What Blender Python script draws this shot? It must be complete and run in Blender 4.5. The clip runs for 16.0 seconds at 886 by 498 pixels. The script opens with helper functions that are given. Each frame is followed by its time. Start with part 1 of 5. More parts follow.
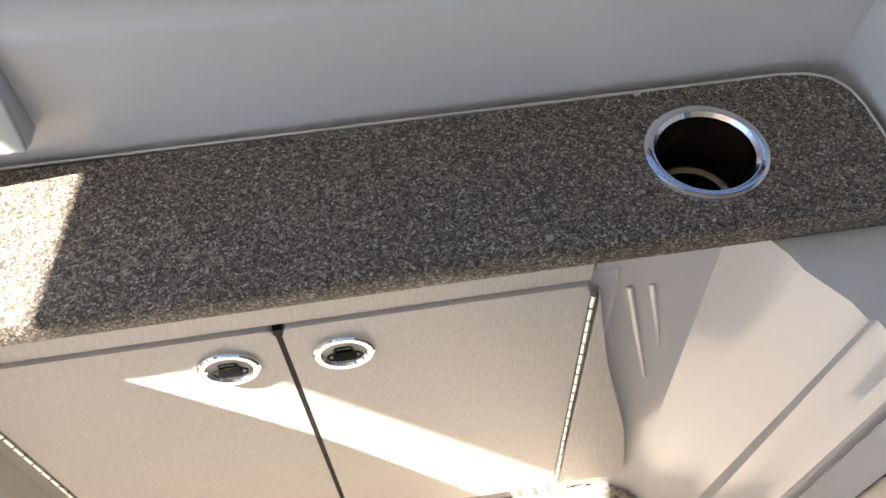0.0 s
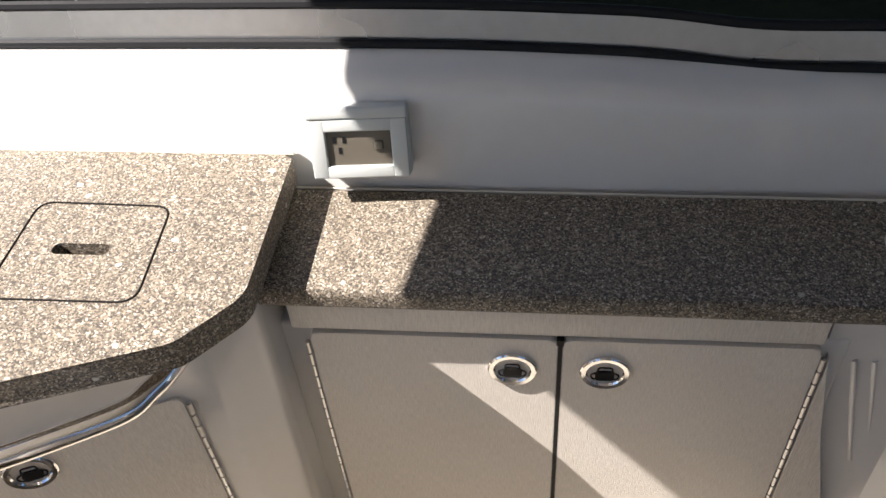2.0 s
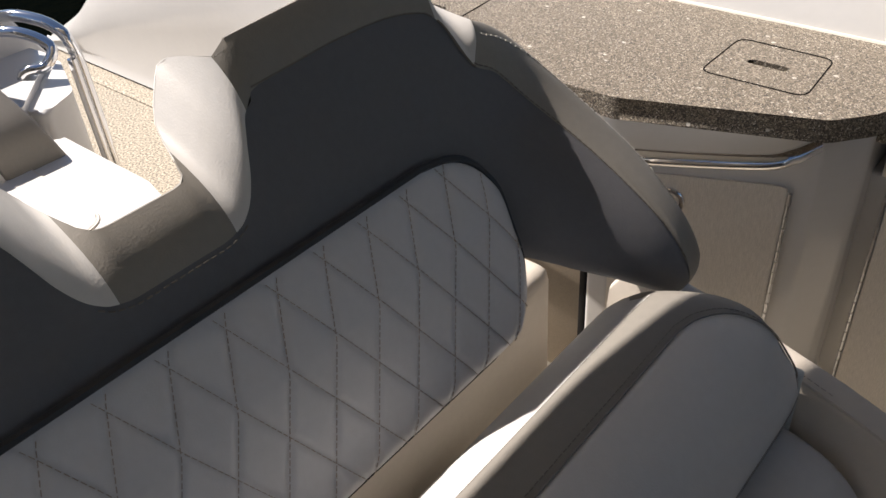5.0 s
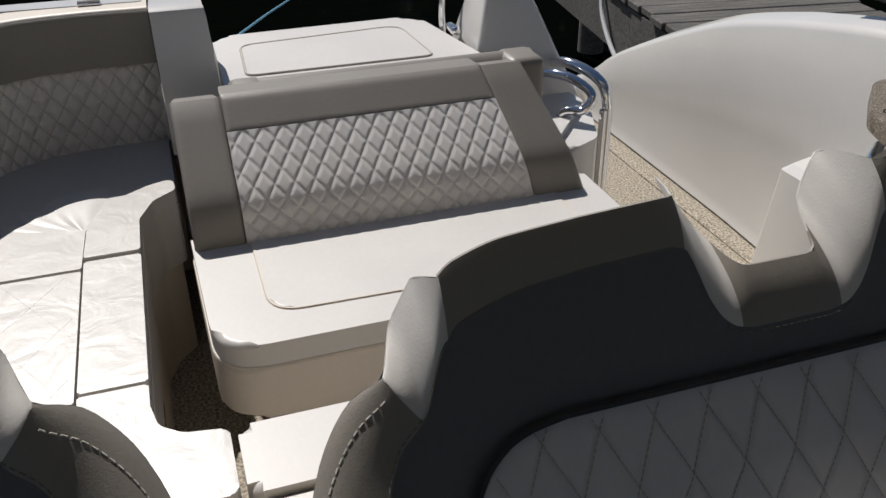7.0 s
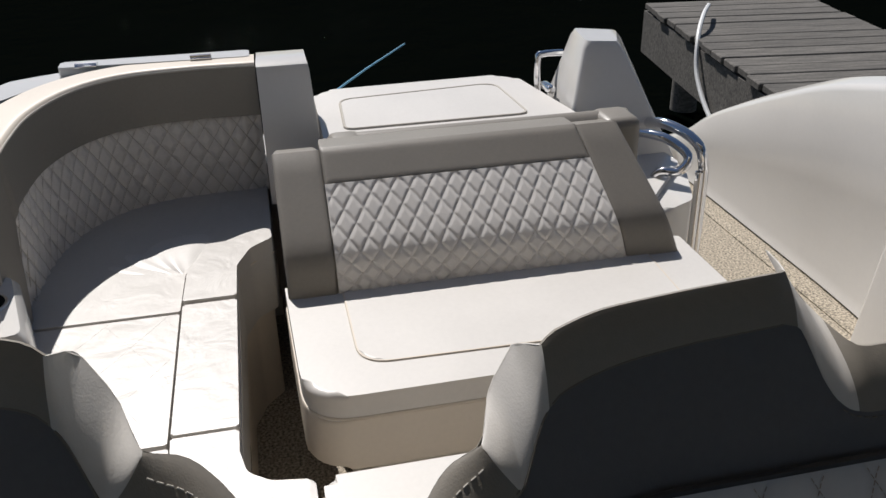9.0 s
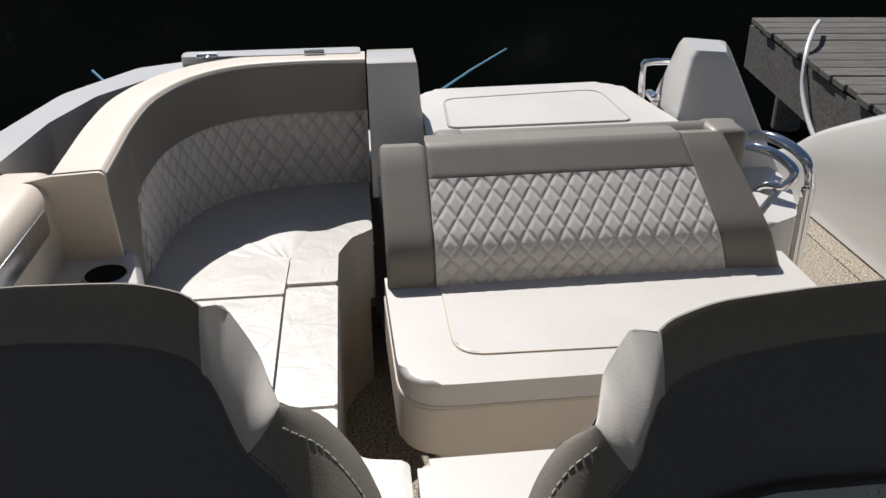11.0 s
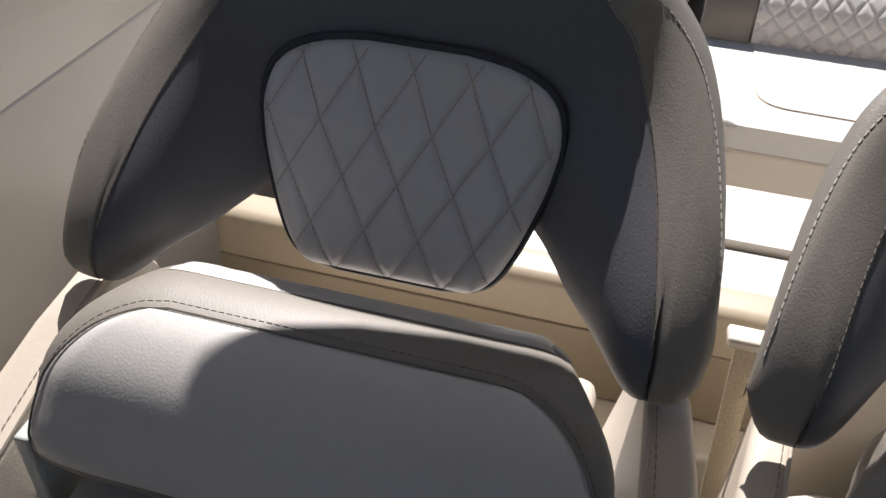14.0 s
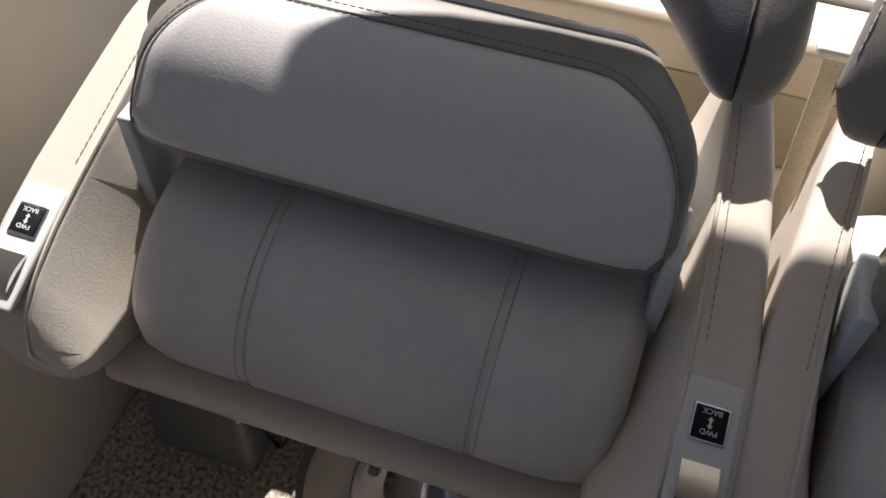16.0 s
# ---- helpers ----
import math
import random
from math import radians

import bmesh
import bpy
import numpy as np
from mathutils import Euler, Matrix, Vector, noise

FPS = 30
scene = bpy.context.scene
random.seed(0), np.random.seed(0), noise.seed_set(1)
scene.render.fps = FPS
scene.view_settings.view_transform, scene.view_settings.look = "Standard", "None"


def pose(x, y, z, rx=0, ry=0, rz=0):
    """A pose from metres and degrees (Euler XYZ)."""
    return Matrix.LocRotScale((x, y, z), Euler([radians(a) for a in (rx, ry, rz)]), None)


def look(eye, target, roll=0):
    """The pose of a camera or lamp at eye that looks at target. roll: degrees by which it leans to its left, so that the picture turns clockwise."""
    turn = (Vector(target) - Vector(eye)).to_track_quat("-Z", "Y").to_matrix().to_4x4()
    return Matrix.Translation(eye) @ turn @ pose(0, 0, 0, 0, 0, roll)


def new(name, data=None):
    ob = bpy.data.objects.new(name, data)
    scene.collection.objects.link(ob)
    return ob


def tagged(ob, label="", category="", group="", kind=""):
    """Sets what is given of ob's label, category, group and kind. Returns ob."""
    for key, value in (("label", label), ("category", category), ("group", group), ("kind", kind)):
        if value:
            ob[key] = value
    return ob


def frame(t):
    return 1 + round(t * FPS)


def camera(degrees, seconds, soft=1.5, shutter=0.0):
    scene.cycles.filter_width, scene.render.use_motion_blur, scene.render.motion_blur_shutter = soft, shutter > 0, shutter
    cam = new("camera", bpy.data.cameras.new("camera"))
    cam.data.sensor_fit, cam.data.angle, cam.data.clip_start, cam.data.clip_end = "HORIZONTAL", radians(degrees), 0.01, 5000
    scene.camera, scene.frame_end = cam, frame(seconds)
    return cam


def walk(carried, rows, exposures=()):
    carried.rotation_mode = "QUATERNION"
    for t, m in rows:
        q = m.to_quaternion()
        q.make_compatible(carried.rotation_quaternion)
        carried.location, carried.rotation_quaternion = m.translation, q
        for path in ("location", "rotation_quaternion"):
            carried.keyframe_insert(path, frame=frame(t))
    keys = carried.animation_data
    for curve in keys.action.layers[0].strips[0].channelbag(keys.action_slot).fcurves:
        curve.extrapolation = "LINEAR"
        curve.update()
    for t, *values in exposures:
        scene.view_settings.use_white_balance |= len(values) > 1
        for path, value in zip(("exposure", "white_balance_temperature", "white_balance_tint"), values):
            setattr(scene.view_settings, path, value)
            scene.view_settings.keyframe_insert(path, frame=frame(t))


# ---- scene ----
cam = camera(55.1, 16.0)
PATH = [
    (0, (-0.002, 0.208, 1.350), (0.106, 1.355, -0.285), -3.5),
    (0.5, (-0.014, 0.161, 1.387), (0.098, 1.325, -0.236), -2.0),
    (1, (-0.031, 0.113, 1.390), (-0.049, 1.349, -0.182), -3.4),
    (1.5, (-0.092, 0.088, 1.422), (-0.247, 1.416, -0.065), -5.3),
    (2, (-0.158, -0.033, 1.464), (-0.381, 1.374, 0.061), -5.1),
    (2.5, (-0.212, -0.193, 1.506), (-0.641, 1.204, 0.141), -4.7),
    (3, (-0.213, -0.371, 1.532), (-0.928, 0.931, 0.193), -5.8),
    (5.5, (-0.221, -0.810, 1.441), (-1.419, 0.298, 0.286), -3.8),
    (6, (-0.209, -0.893, 1.464), (-1.586, 0.029, 0.345), -3.5),
    (6.5, (-0.205, -0.973, 1.496), (-1.736, -0.283, 0.410), -2.5),
    (7, (-0.212, -1.020, 1.524), (-1.842, -0.478, 0.500), -0.4),
    (7.5, (-0.240, -1.029, 1.547), (-1.921, -0.569, 0.567), -0.5),
    (8, (-0.232, -1.033, 1.544), (-1.944, -0.610, 0.600), -0.5),
    (10.5, (-0.214, -1.065, 1.529), (-1.978, -0.796, 0.626), -1.3),
    (11, (-0.190, -1.085, 1.530), (-1.967, -0.898, 0.630), -0.5),
    (11.5, (-0.176, -1.095, 1.502), (-1.962, -1.001, 0.606), -0.5),
    (12, (-0.117, -1.135, 1.450), (-1.906, -1.182, 0.559), -0.1),
    (12.5, (-0.079, -1.174, 1.397), (-1.848, -1.383, 0.488), 1.3),
    (13, (-0.041, -1.174, 1.372), (-1.739, -1.461, 0.354), 1.9),
    (13.5, (-0.019, -1.166, 1.361), (-1.610, -1.491, 0.193), 2.8),
    (14, (-0.003, -1.154, 1.359), (-1.524, -1.513, 0.111), 3.0),
    (14.5, (0.023, -1.148, 1.335), (-1.404, -1.523, -0.016), 2.6),
    (15, (0.043, -1.150, 1.319), (-1.266, -1.517, -0.148), 2.4),
    (15.5, (0.064, -1.160, 1.299), (-1.176, -1.514, -0.231), 2.3),
    (16, (0.089, -1.168, 1.295), (-1.106, -1.512, -0.272), 2.9),
]
EXPOSURES = [(0, 2.8, 6800, 15), (1, 2.4, 6800, 15), (1.5, 1.95, 6800, 15), (2, 1.75, 6700, 15), (2.5, 1.4, 6600, 15), (3, 1.2, 6600, 15), (5.5, 0.85, 6800, 15), (6, 0.6, 6800, 15), (6.5, 0.25, 6800, 15), (7, -0.05, 6500, 12), (7.5, -0.15, 6500, 12), (8, 0.08, 6500, 12), (11, 0.17, 6500, 12), (12, 0.52, 6500, 15), (12.5, 0.85, 6500, 15), (13, 1.15, 6500, 15), (13.5, 1.2, 6500, 15), (14, 0.85, 6500, 15), (14.5, 0.6, 6500, 15), (15, 0.6, 6500, 15), (15.5, 0.95, 6500, 15), (16, 1.2, 6500, 15)]
walk(cam, [(t, look(eye, target, roll)) for t, eye, target, roll in PATH], EXPOSURES)


# ---------------------------------------------------------------- light and sky
SUN_WAY = Vector((-0.82, -0.20, 1.0)).normalized()          # towards the sun
world = bpy.data.worlds.new("sky")
scene.world = world
world.use_nodes = True
wn = world.node_tree.nodes
sky = wn.new("ShaderNodeTexSky")
sky.sky_type, sky.sun_disc = "NISHITA", False
sky.ozone_density, sky.dust_density = 1.6, 0.3
sky.sun_elevation = math.asin(SUN_WAY.z)
sky.sun_rotation = math.atan2(SUN_WAY.x, SUN_WAY.y)
world.node_tree.links.new(sky.outputs[0], wn["Background"].inputs[0])
wn["Background"].inputs[1].default_value = 0.046
sun = new("sun", bpy.data.lights.new("sun", "SUN"))
sun.data.energy, sun.data.angle, sun.data.color = 4.8, radians(0.45), (1.0, 0.97, 0.925)
sun.matrix_world = look(SUN_WAY * 20, (0, 0, 0))


# ---------------------------------------------------------------- materials
def mat(name, color, rough=0.5, metal=0.0, grain=0.06, scale=60.0, bump=0.0, bump_scale=200.0, stain=0.05, coat=0.0, spec=0.5):
    """A surface with fine grain, broad stains and a fine relief."""
    m = bpy.data.materials.new(name)
    m.use_nodes = True
    nt = m.node_tree
    n, link = nt.nodes, nt.links.new
    b = n["Principled BSDF"]
    b.inputs["Roughness"].default_value, b.inputs["Metallic"].default_value = rough, metal
    b.inputs["Coat Weight"].default_value = coat
    b.inputs["Coat Roughness"].default_value = 0.08
    b.inputs["Specular IOR Level"].default_value = spec
    tc = n.new("ShaderNodeTexCoord")
    fine, broad = n.new("ShaderNodeTexNoise"), n.new("ShaderNodeTexNoise")
    fine.inputs["Scale"].default_value, fine.inputs["Detail"].default_value = scale, 4
    broad.inputs["Scale"].default_value, broad.inputs["Detail"].default_value = 3.5, 3
    link(tc.outputs["Object"], fine.inputs["Vector"])
    link(tc.outputs["Object"], broad.inputs["Vector"])
    def shade(socket, amount, before):
        ramp = n.new("ShaderNodeMapRange")
        ramp.inputs["From Min"].default_value, ramp.inputs["From Max"].default_value = 0.3, 0.7
        ramp.inputs["To Min"].default_value, ramp.inputs["To Max"].default_value = 1 - amount, 1 + amount
        link(socket, ramp.inputs["Value"])
        mul = n.new("ShaderNodeVectorMath")
        mul.operation = "SCALE"
        link(before, mul.inputs[0])
        link(ramp.outputs[0], mul.inputs["Scale"])
        return mul.outputs[0]
    base = n.new("ShaderNodeRGB")
    base.outputs[0].default_value = (*color, 1)
    out = shade(fine.outputs[0], grain, base.outputs[0])
    out = shade(broad.outputs[0], stain, out)
    link(out, b.inputs["Base Color"])
    rr = n.new("ShaderNodeMapRange")
    rr.inputs["To Min"].default_value, rr.inputs["To Max"].default_value = rough * 0.85, min(1, rough * 1.15)
    link(broad.outputs[0], rr.inputs["Value"])
    link(rr.outputs[0], b.inputs["Roughness"])
    if bump:
        t = n.new("ShaderNodeTexNoise")
        t.inputs["Scale"].default_value, t.inputs["Detail"].default_value = bump_scale, 3
        link(tc.outputs["Object"], t.inputs["Vector"])
        bp = n.new("ShaderNodeBump")
        bp.inputs["Strength"].default_value, bp.inputs["Distance"].default_value = bump, 0.002
        link(t.outputs[0], bp.inputs["Height"])
        link(bp.outputs[0], b.inputs["Normal"])
    return m


def granite(name):
    m = bpy.data.materials.new(name)
    m.use_nodes = True
    n, link = m.node_tree.nodes, m.node_tree.links.new
    b = n["Principled BSDF"]
    b.inputs["Roughness"].default_value = 0.42
    b.inputs["Specular IOR Level"].default_value = 0.22
    tc = n.new("ShaderNodeTexCoord")
    warp = n.new("ShaderNodeTexNoise")
    warp.inputs["Scale"].default_value = 120
    add = n.new("ShaderNodeVectorMath")
    add.operation = "MULTIPLY_ADD"
    add.inputs[1].default_value = (0.006, 0.006, 0.006)
    link(tc.outputs["Object"], warp.inputs["Vector"])
    link(warp.outputs["Color"], add.inputs[0])
    link(tc.outputs["Object"], add.inputs[2])
    vo = n.new("ShaderNodeTexVoronoi")
    vo.inputs["Scale"].default_value = 520
    link(add.outputs[0], vo.inputs["Vector"])
    ramp = n.new("ShaderNodeValToRGB")
    ramp.color_ramp.interpolation = "CONSTANT"
    e = ramp.color_ramp.elements
    e[0].position, e[0].color = 0.0, (0.063, 0.055, 0.046, 1)
    e[1].position, e[1].color = 0.22, (0.108, 0.092, 0.072, 1)
    for p, c in ((0.44, (0.165, 0.138, 0.106, 1)), (0.66, (0.245, 0.207, 0.157, 1)), (0.87, (0.354, 0.307, 0.246, 1)), (0.965, (0.487, 0.447, 0.382, 1))):
        x = e.new(p)
        x.color = c
    sep = n.new("ShaderNodeSeparateColor")
    link(vo.outputs["Color"], sep.inputs[0])
    link(sep.outputs[0], ramp.inputs[0])
    # larger pale chips
    v2 = n.new("ShaderNodeTexVoronoi")
    v2.inputs["Scale"].default_value = 95
    link(add.outputs[0], v2.inputs["Vector"])
    s2 = n.new("ShaderNodeSeparateColor")
    link(v2.outputs["Color"], s2.inputs[0])
    big = n.new("ShaderNodeMapRange")
    big.inputs["From Min"].default_value, big.inputs["From Max"].default_value = 0.986, 0.99
    link(s2.outputs[1], big.inputs["Value"])
    near = n.new("ShaderNodeMapRange")
    near.inputs["From Min"].default_value, near.inputs["From Max"].default_value = 0.42, 0.3
    link(v2.outputs["Distance"], near.inputs["Value"])
    mul = n.new("ShaderNodeMath")
    mul.operation = "MULTIPLY"
    link(big.outputs[0], mul.inputs[0])
    link(near.outputs[0], mul.inputs[1])
    mix = n.new("ShaderNodeMix")
    mix.data_type = "RGBA"
    link(mul.outputs[0], mix.inputs["Factor"])
    link(ramp.outputs[0], mix.inputs[6])
    mix.inputs[7].default_value = (0.562, 0.524, 0.463, 1)
    link(mix.outputs[2], b.inputs["Base Color"])
    bp = n.new("ShaderNodeBump")
    bp.inputs["Strength"].default_value, bp.inputs["Distance"].default_value = 0.12, 0.001
    link(sep.outputs[1], bp.inputs["Height"])
    link(bp.outputs[0], b.inputs["Normal"])
    return m


def woven(name, color, rough, along, across, depth=0.35, spread=0.1):
    """Cloth-like laminate or carpet: streaks along one direction."""
    m = mat(name, color, rough, grain=0.05, scale=300, stain=0.04)
    n, link = m.node_tree.nodes, m.node_tree.links.new
    b = n["Principled BSDF"]
    tc = n.new("ShaderNodeTexCoord")
    mp = n.new("ShaderNodeMapping")
    mp.inputs["Scale"].default_value = (across, across, along)
    t = n.new("ShaderNodeTexNoise")
    t.inputs["Scale"].default_value, t.inputs["Detail"].default_value = 1.0, 2
    link(tc.outputs["Object"], mp.inputs[0])
    link(mp.outputs[0], t.inputs["Vector"])
    r = n.new("ShaderNodeMapRange")
    r.inputs["From Min"].default_value, r.inputs["From Max"].default_value = 0.3, 0.7
    r.inputs["To Min"].default_value, r.inputs["To Max"].default_value = 1 - spread, 1 + spread
    link(t.outputs[0], r.inputs["Value"])
    old = b.inputs["Base Color"].links[0].from_socket
    mul = n.new("ShaderNodeVectorMath")
    mul.operation = "SCALE"
    link(old, mul.inputs[0])
    link(r.outputs[0], mul.inputs["Scale"])
    link(mul.outputs[0], b.inputs["Base Color"])
    bp = n.new("ShaderNodeBump")
    bp.inputs["Strength"].default_value, bp.inputs["Distance"].default_value = depth, 0.002
    link(t.outputs[0], bp.inputs["Height"])
    link(bp.outputs[0], b.inputs["Normal"])
    return m


def worn_vinyl(name):
    """Cream vinyl with soft creases and dents of use over the fine grain."""
    m = mat(name, (0.51, 0.49, 0.46), 0.36, grain=0.02, scale=90, bump=0.12, bump_scale=450, stain=0.05)
    n, link = m.node_tree.nodes, m.node_tree.links.new
    b = n["Principled BSDF"]
    fine = b.inputs["Normal"].links[0].from_node
    tc = n.new("ShaderNodeTexCoord")
    t = n.new("ShaderNodeTexNoise")
    t.inputs["Scale"].default_value, t.inputs["Detail"].default_value, t.inputs["Distortion"].default_value = 9.0, 3, 1.2
    link(tc.outputs["Object"], t.inputs["Vector"])
    bp = n.new("ShaderNodeBump")
    bp.inputs["Strength"].default_value, bp.inputs["Distance"].default_value = 0.22, 0.012
    link(t.outputs[0], bp.inputs["Height"])
    link(bp.outputs[0], fine.inputs["Normal"])
    return m


GEL = mat("white_gelcoat", (0.61, 0.595, 0.57), 0.22, grain=0.01, stain=0.02, coat=0.4)
GEL_CREAM = mat("cream_gelcoat", (0.66, 0.61, 0.53), 0.3, grain=0.01, stain=0.03, coat=0.2)
VINYL = mat("cream_vinyl", (0.57, 0.55, 0.52), 0.42, grain=0.02, scale=90, bump=0.12, bump_scale=450, stain=0.03)
VINYL_WARM = mat("warm_cream_vinyl", (0.60, 0.535, 0.45), 0.45, grain=0.02, scale=90, bump=0.12, bump_scale=450, stain=0.03)
TAUPE = mat("taupe_vinyl", (0.215, 0.197, 0.170), 0.45, grain=0.03, scale=120, bump=0.15, bump_scale=500, stain=0.04)
CHARCOAL = mat("charcoal_vinyl", (0.105, 0.104, 0.11), 0.5, grain=0.04, scale=120, bump=0.15, bump_scale=500, stain=0.05)
QUILT = mat("quilted_vinyl", (0.56, 0.55, 0.55), 0.4, grain=0.02, scale=120, bump=0.1, bump_scale=500, stain=0.03)
QUILT_PEARL = mat("pearl_quilted_vinyl", (0.65, 0.625, 0.59), 0.28, grain=0.02, scale=120, bump=0.08, bump_scale=500, stain=0.03)
WORN = worn_vinyl("worn_cream_vinyl")
STITCH = mat("stitch_thread", (0.16, 0.14, 0.12), 0.8)
STITCH_BROWN = mat("brown_stitch_thread", (0.36, 0.30, 0.25), 0.8)
STITCH_LIGHT = mat("light_stitch_thread", (0.42, 0.39, 0.345), 0.8)
STITCH_PALE = mat("pale_stitch_thread", (0.55, 0.52, 0.47), 0.8)
PIPING = mat("dark_piping", (0.02, 0.022, 0.028), 0.5)
GRANITE = granite("speckled_stone")
LINEN = woven("linen_laminate", (0.66, 0.61, 0.54), 0.45, 60, 900, 0.25, 0.10)
CARPET = woven("tan_carpet", (0.315, 0.275, 0.215), 0.95, 130, 130, 1.0, 0.72)
CHROME = mat("polished_steel", (0.78, 0.78, 0.79), 0.08, 1.0, grain=0.01, stain=0.02)
STEEL = mat("brushed_steel", (0.55, 0.55, 0.56), 0.28, 1.0, grain=0.04)
# steel toned down so that the cup's inside looks shaded
WELL = mat("shaded_steel", (0.30, 0.27, 0.24), 0.22, 1.0, grain=0.04)
BLACK = mat("black_rubber", (0.010, 0.010, 0.011), 0.6, spec=0.2)
# near-black put in for shade in slots and wells; also colours the lid joints
DARK = mat("shade_and_joint_black", (0.012, 0.011, 0.010), 0.8, spec=0.1)
PLASTIC = mat("pale_grey_plastic", (0.52, 0.54, 0.52), 0.4, grain=0.01)
SMOKED = mat("smoked_plastic", (0.13, 0.115, 0.09), 0.15, grain=0.02)
FRIDGE = woven("brown_fridge_panel", (0.24, 0.195, 0.145), 0.4, 500, 700, 0.2, 0.12)
WHITE = mat("white_print", (0.75, 0.75, 0.74), 0.5)
BLUE = mat("blue_print", (0.05, 0.07, 0.35), 0.4)
CAULK = mat("white_caulk", (0.62, 0.58, 0.5), 0.5, stain=0.12)
ROPE_BLUE = mat("blue_rope", (0.10, 0.28, 0.42), 0.8)
HOSE = mat("grey_hose", (0.62, 0.63, 0.63), 0.5)
ZIP = woven("tan_zip", (0.52, 0.45, 0.33), 0.8, 700, 300, 0.8, 0.15)
BEIGE = mat("beige_moulding", (0.42, 0.355, 0.265), 0.4, grain=0.02, stain=0.06)
TAN = mat("tan_vinyl", (0.30, 0.25, 0.18), 0.5, grain=0.03, stain=0.08)
MESH_GRILL = mat("grey_grille", (0.16, 0.155, 0.15), 0.5)
CANVAS = mat("canvas", (0.30, 0.29, 0.28), 0.8)


def glass_mat():
    m = bpy.data.materials.new("tinted_glass")
    m.use_nodes = True
    n, link = m.node_tree.nodes, m.node_tree.links.new
    b = n["Principled BSDF"]
    b.inputs["Base Color"].default_value = (0.62, 0.65, 0.68, 1)
    b.inputs["Transmission Weight"].default_value = 1.0
    b.inputs["Roughness"].default_value = 0.02
    b.inputs["IOR"].default_value = 1.1
    return m


GLASS = glass_mat()


def water_mat():
    """Deep dark water: almost black, with a weak glossy skin broken by ripples."""
    m = bpy.data.materials.new("dark_water")
    m.use_nodes = True
    n, link = m.node_tree.nodes, m.node_tree.links.new
    n.remove(n["Principled BSDF"])
    deep, skin, mix = n.new("ShaderNodeBsdfDiffuse"), n.new("ShaderNodeBsdfGlossy"), n.new("ShaderNodeMixShader")
    deep.inputs["Color"].default_value = (0.0007, 0.0012, 0.0009, 1)
    skin.inputs["Color"].default_value = (0.8, 0.9, 0.9, 1)
    skin.inputs["Roughness"].default_value = 0.02
    mix.inputs["Fac"].default_value = 0.004
    tc = n.new("ShaderNodeTexCoord")
    a, c = n.new("ShaderNodeTexNoise"), n.new("ShaderNodeTexNoise")
    a.inputs["Scale"].default_value, a.inputs["Detail"].default_value = 2.2, 4
    c.inputs["Scale"].default_value, c.inputs["Detail"].default_value = 14, 5
    add = n.new("ShaderNodeMath")
    add.operation = "MULTIPLY_ADD"
    add.inputs[1].default_value = 0.35
    for t in (a, c):
        link(tc.outputs["Object"], t.inputs["Vector"])
    link(c.outputs[0], add.inputs[0])
    link(a.outputs[0], add.inputs[2])
    bp = n.new("ShaderNodeBump")
    bp.inputs["Strength"].default_value, bp.inputs["Distance"].default_value = 1.0, 0.3
    link(add.outputs[0], bp.inputs["Height"])
    link(bp.outputs[0], skin.inputs["Normal"])
    link(deep.outputs[0], mix.inputs[1])
    link(skin.outputs[0], mix.inputs[2])
    link(mix.outputs[0], n["Material Output"].inputs["Surface"])
    return m


WATER = water_mat()


def wood_mat():
    m = mat("weathered_wood", (0.10, 0.093, 0.083), 0.85, grain=0.14, scale=40, stain=0.12)
    n, link = m.node_tree.nodes, m.node_tree.links.new
    b = n["Principled BSDF"]
    tc, info = n.new("ShaderNodeTexCoord"), n.new("ShaderNodeObjectInfo")
    mp = n.new("ShaderNodeMapping")
    mp.inputs["Scale"].default_value = (40, 2.5, 40)
    t = n.new("ShaderNodeTexNoise")
    t.inputs["Scale"].default_value, t.inputs["Detail"].default_value = 1.6, 6
    link(tc.outputs["Object"], mp.inputs[0])
    t.noise_dimensions = "4D"
    link(info.outputs["Random"], t.inputs["W"])
    link(mp.outputs[0], t.inputs["Vector"])
    r = n.new("ShaderNodeMapRange")
    r.inputs["From Min"].default_value, r.inputs["From Max"].default_value = 0.25, 0.75
    r.inputs["To Min"].default_value, r.inputs["To Max"].default_value = 0.35, 1.7
    link(t.outputs[0], r.inputs["Value"])
    r2 = n.new("ShaderNodeMapRange")
    r2.inputs["To Min"].default_value, r2.inputs["To Max"].default_value = 0.8, 1.2
    link(info.outputs["Random"], r2.inputs["Value"])
    mm = n.new("ShaderNodeMath")
    mm.operation = "MULTIPLY"
    link(r.outputs[0], mm.inputs[0])
    link(r2.outputs[0], mm.inputs[1])
    old = b.inputs["Base Color"].links[0].from_socket
    mul = n.new("ShaderNodeVectorMath")
    mul.operation = "SCALE"
    link(old, mul.inputs[0])
    link(mm.outputs[0], mul.inputs["Scale"])
    link(mul.outputs[0], b.inputs["Base Color"])
    bp = n.new("ShaderNodeBump")
    bp.inputs["Strength"].default_value, bp.inputs["Distance"].default_value = 0.5, 0.004
    link(t.outputs[0], bp.inputs["Height"])
    link(bp.outputs[0], b.inputs["Normal"])
    return m


WOOD = wood_mat()


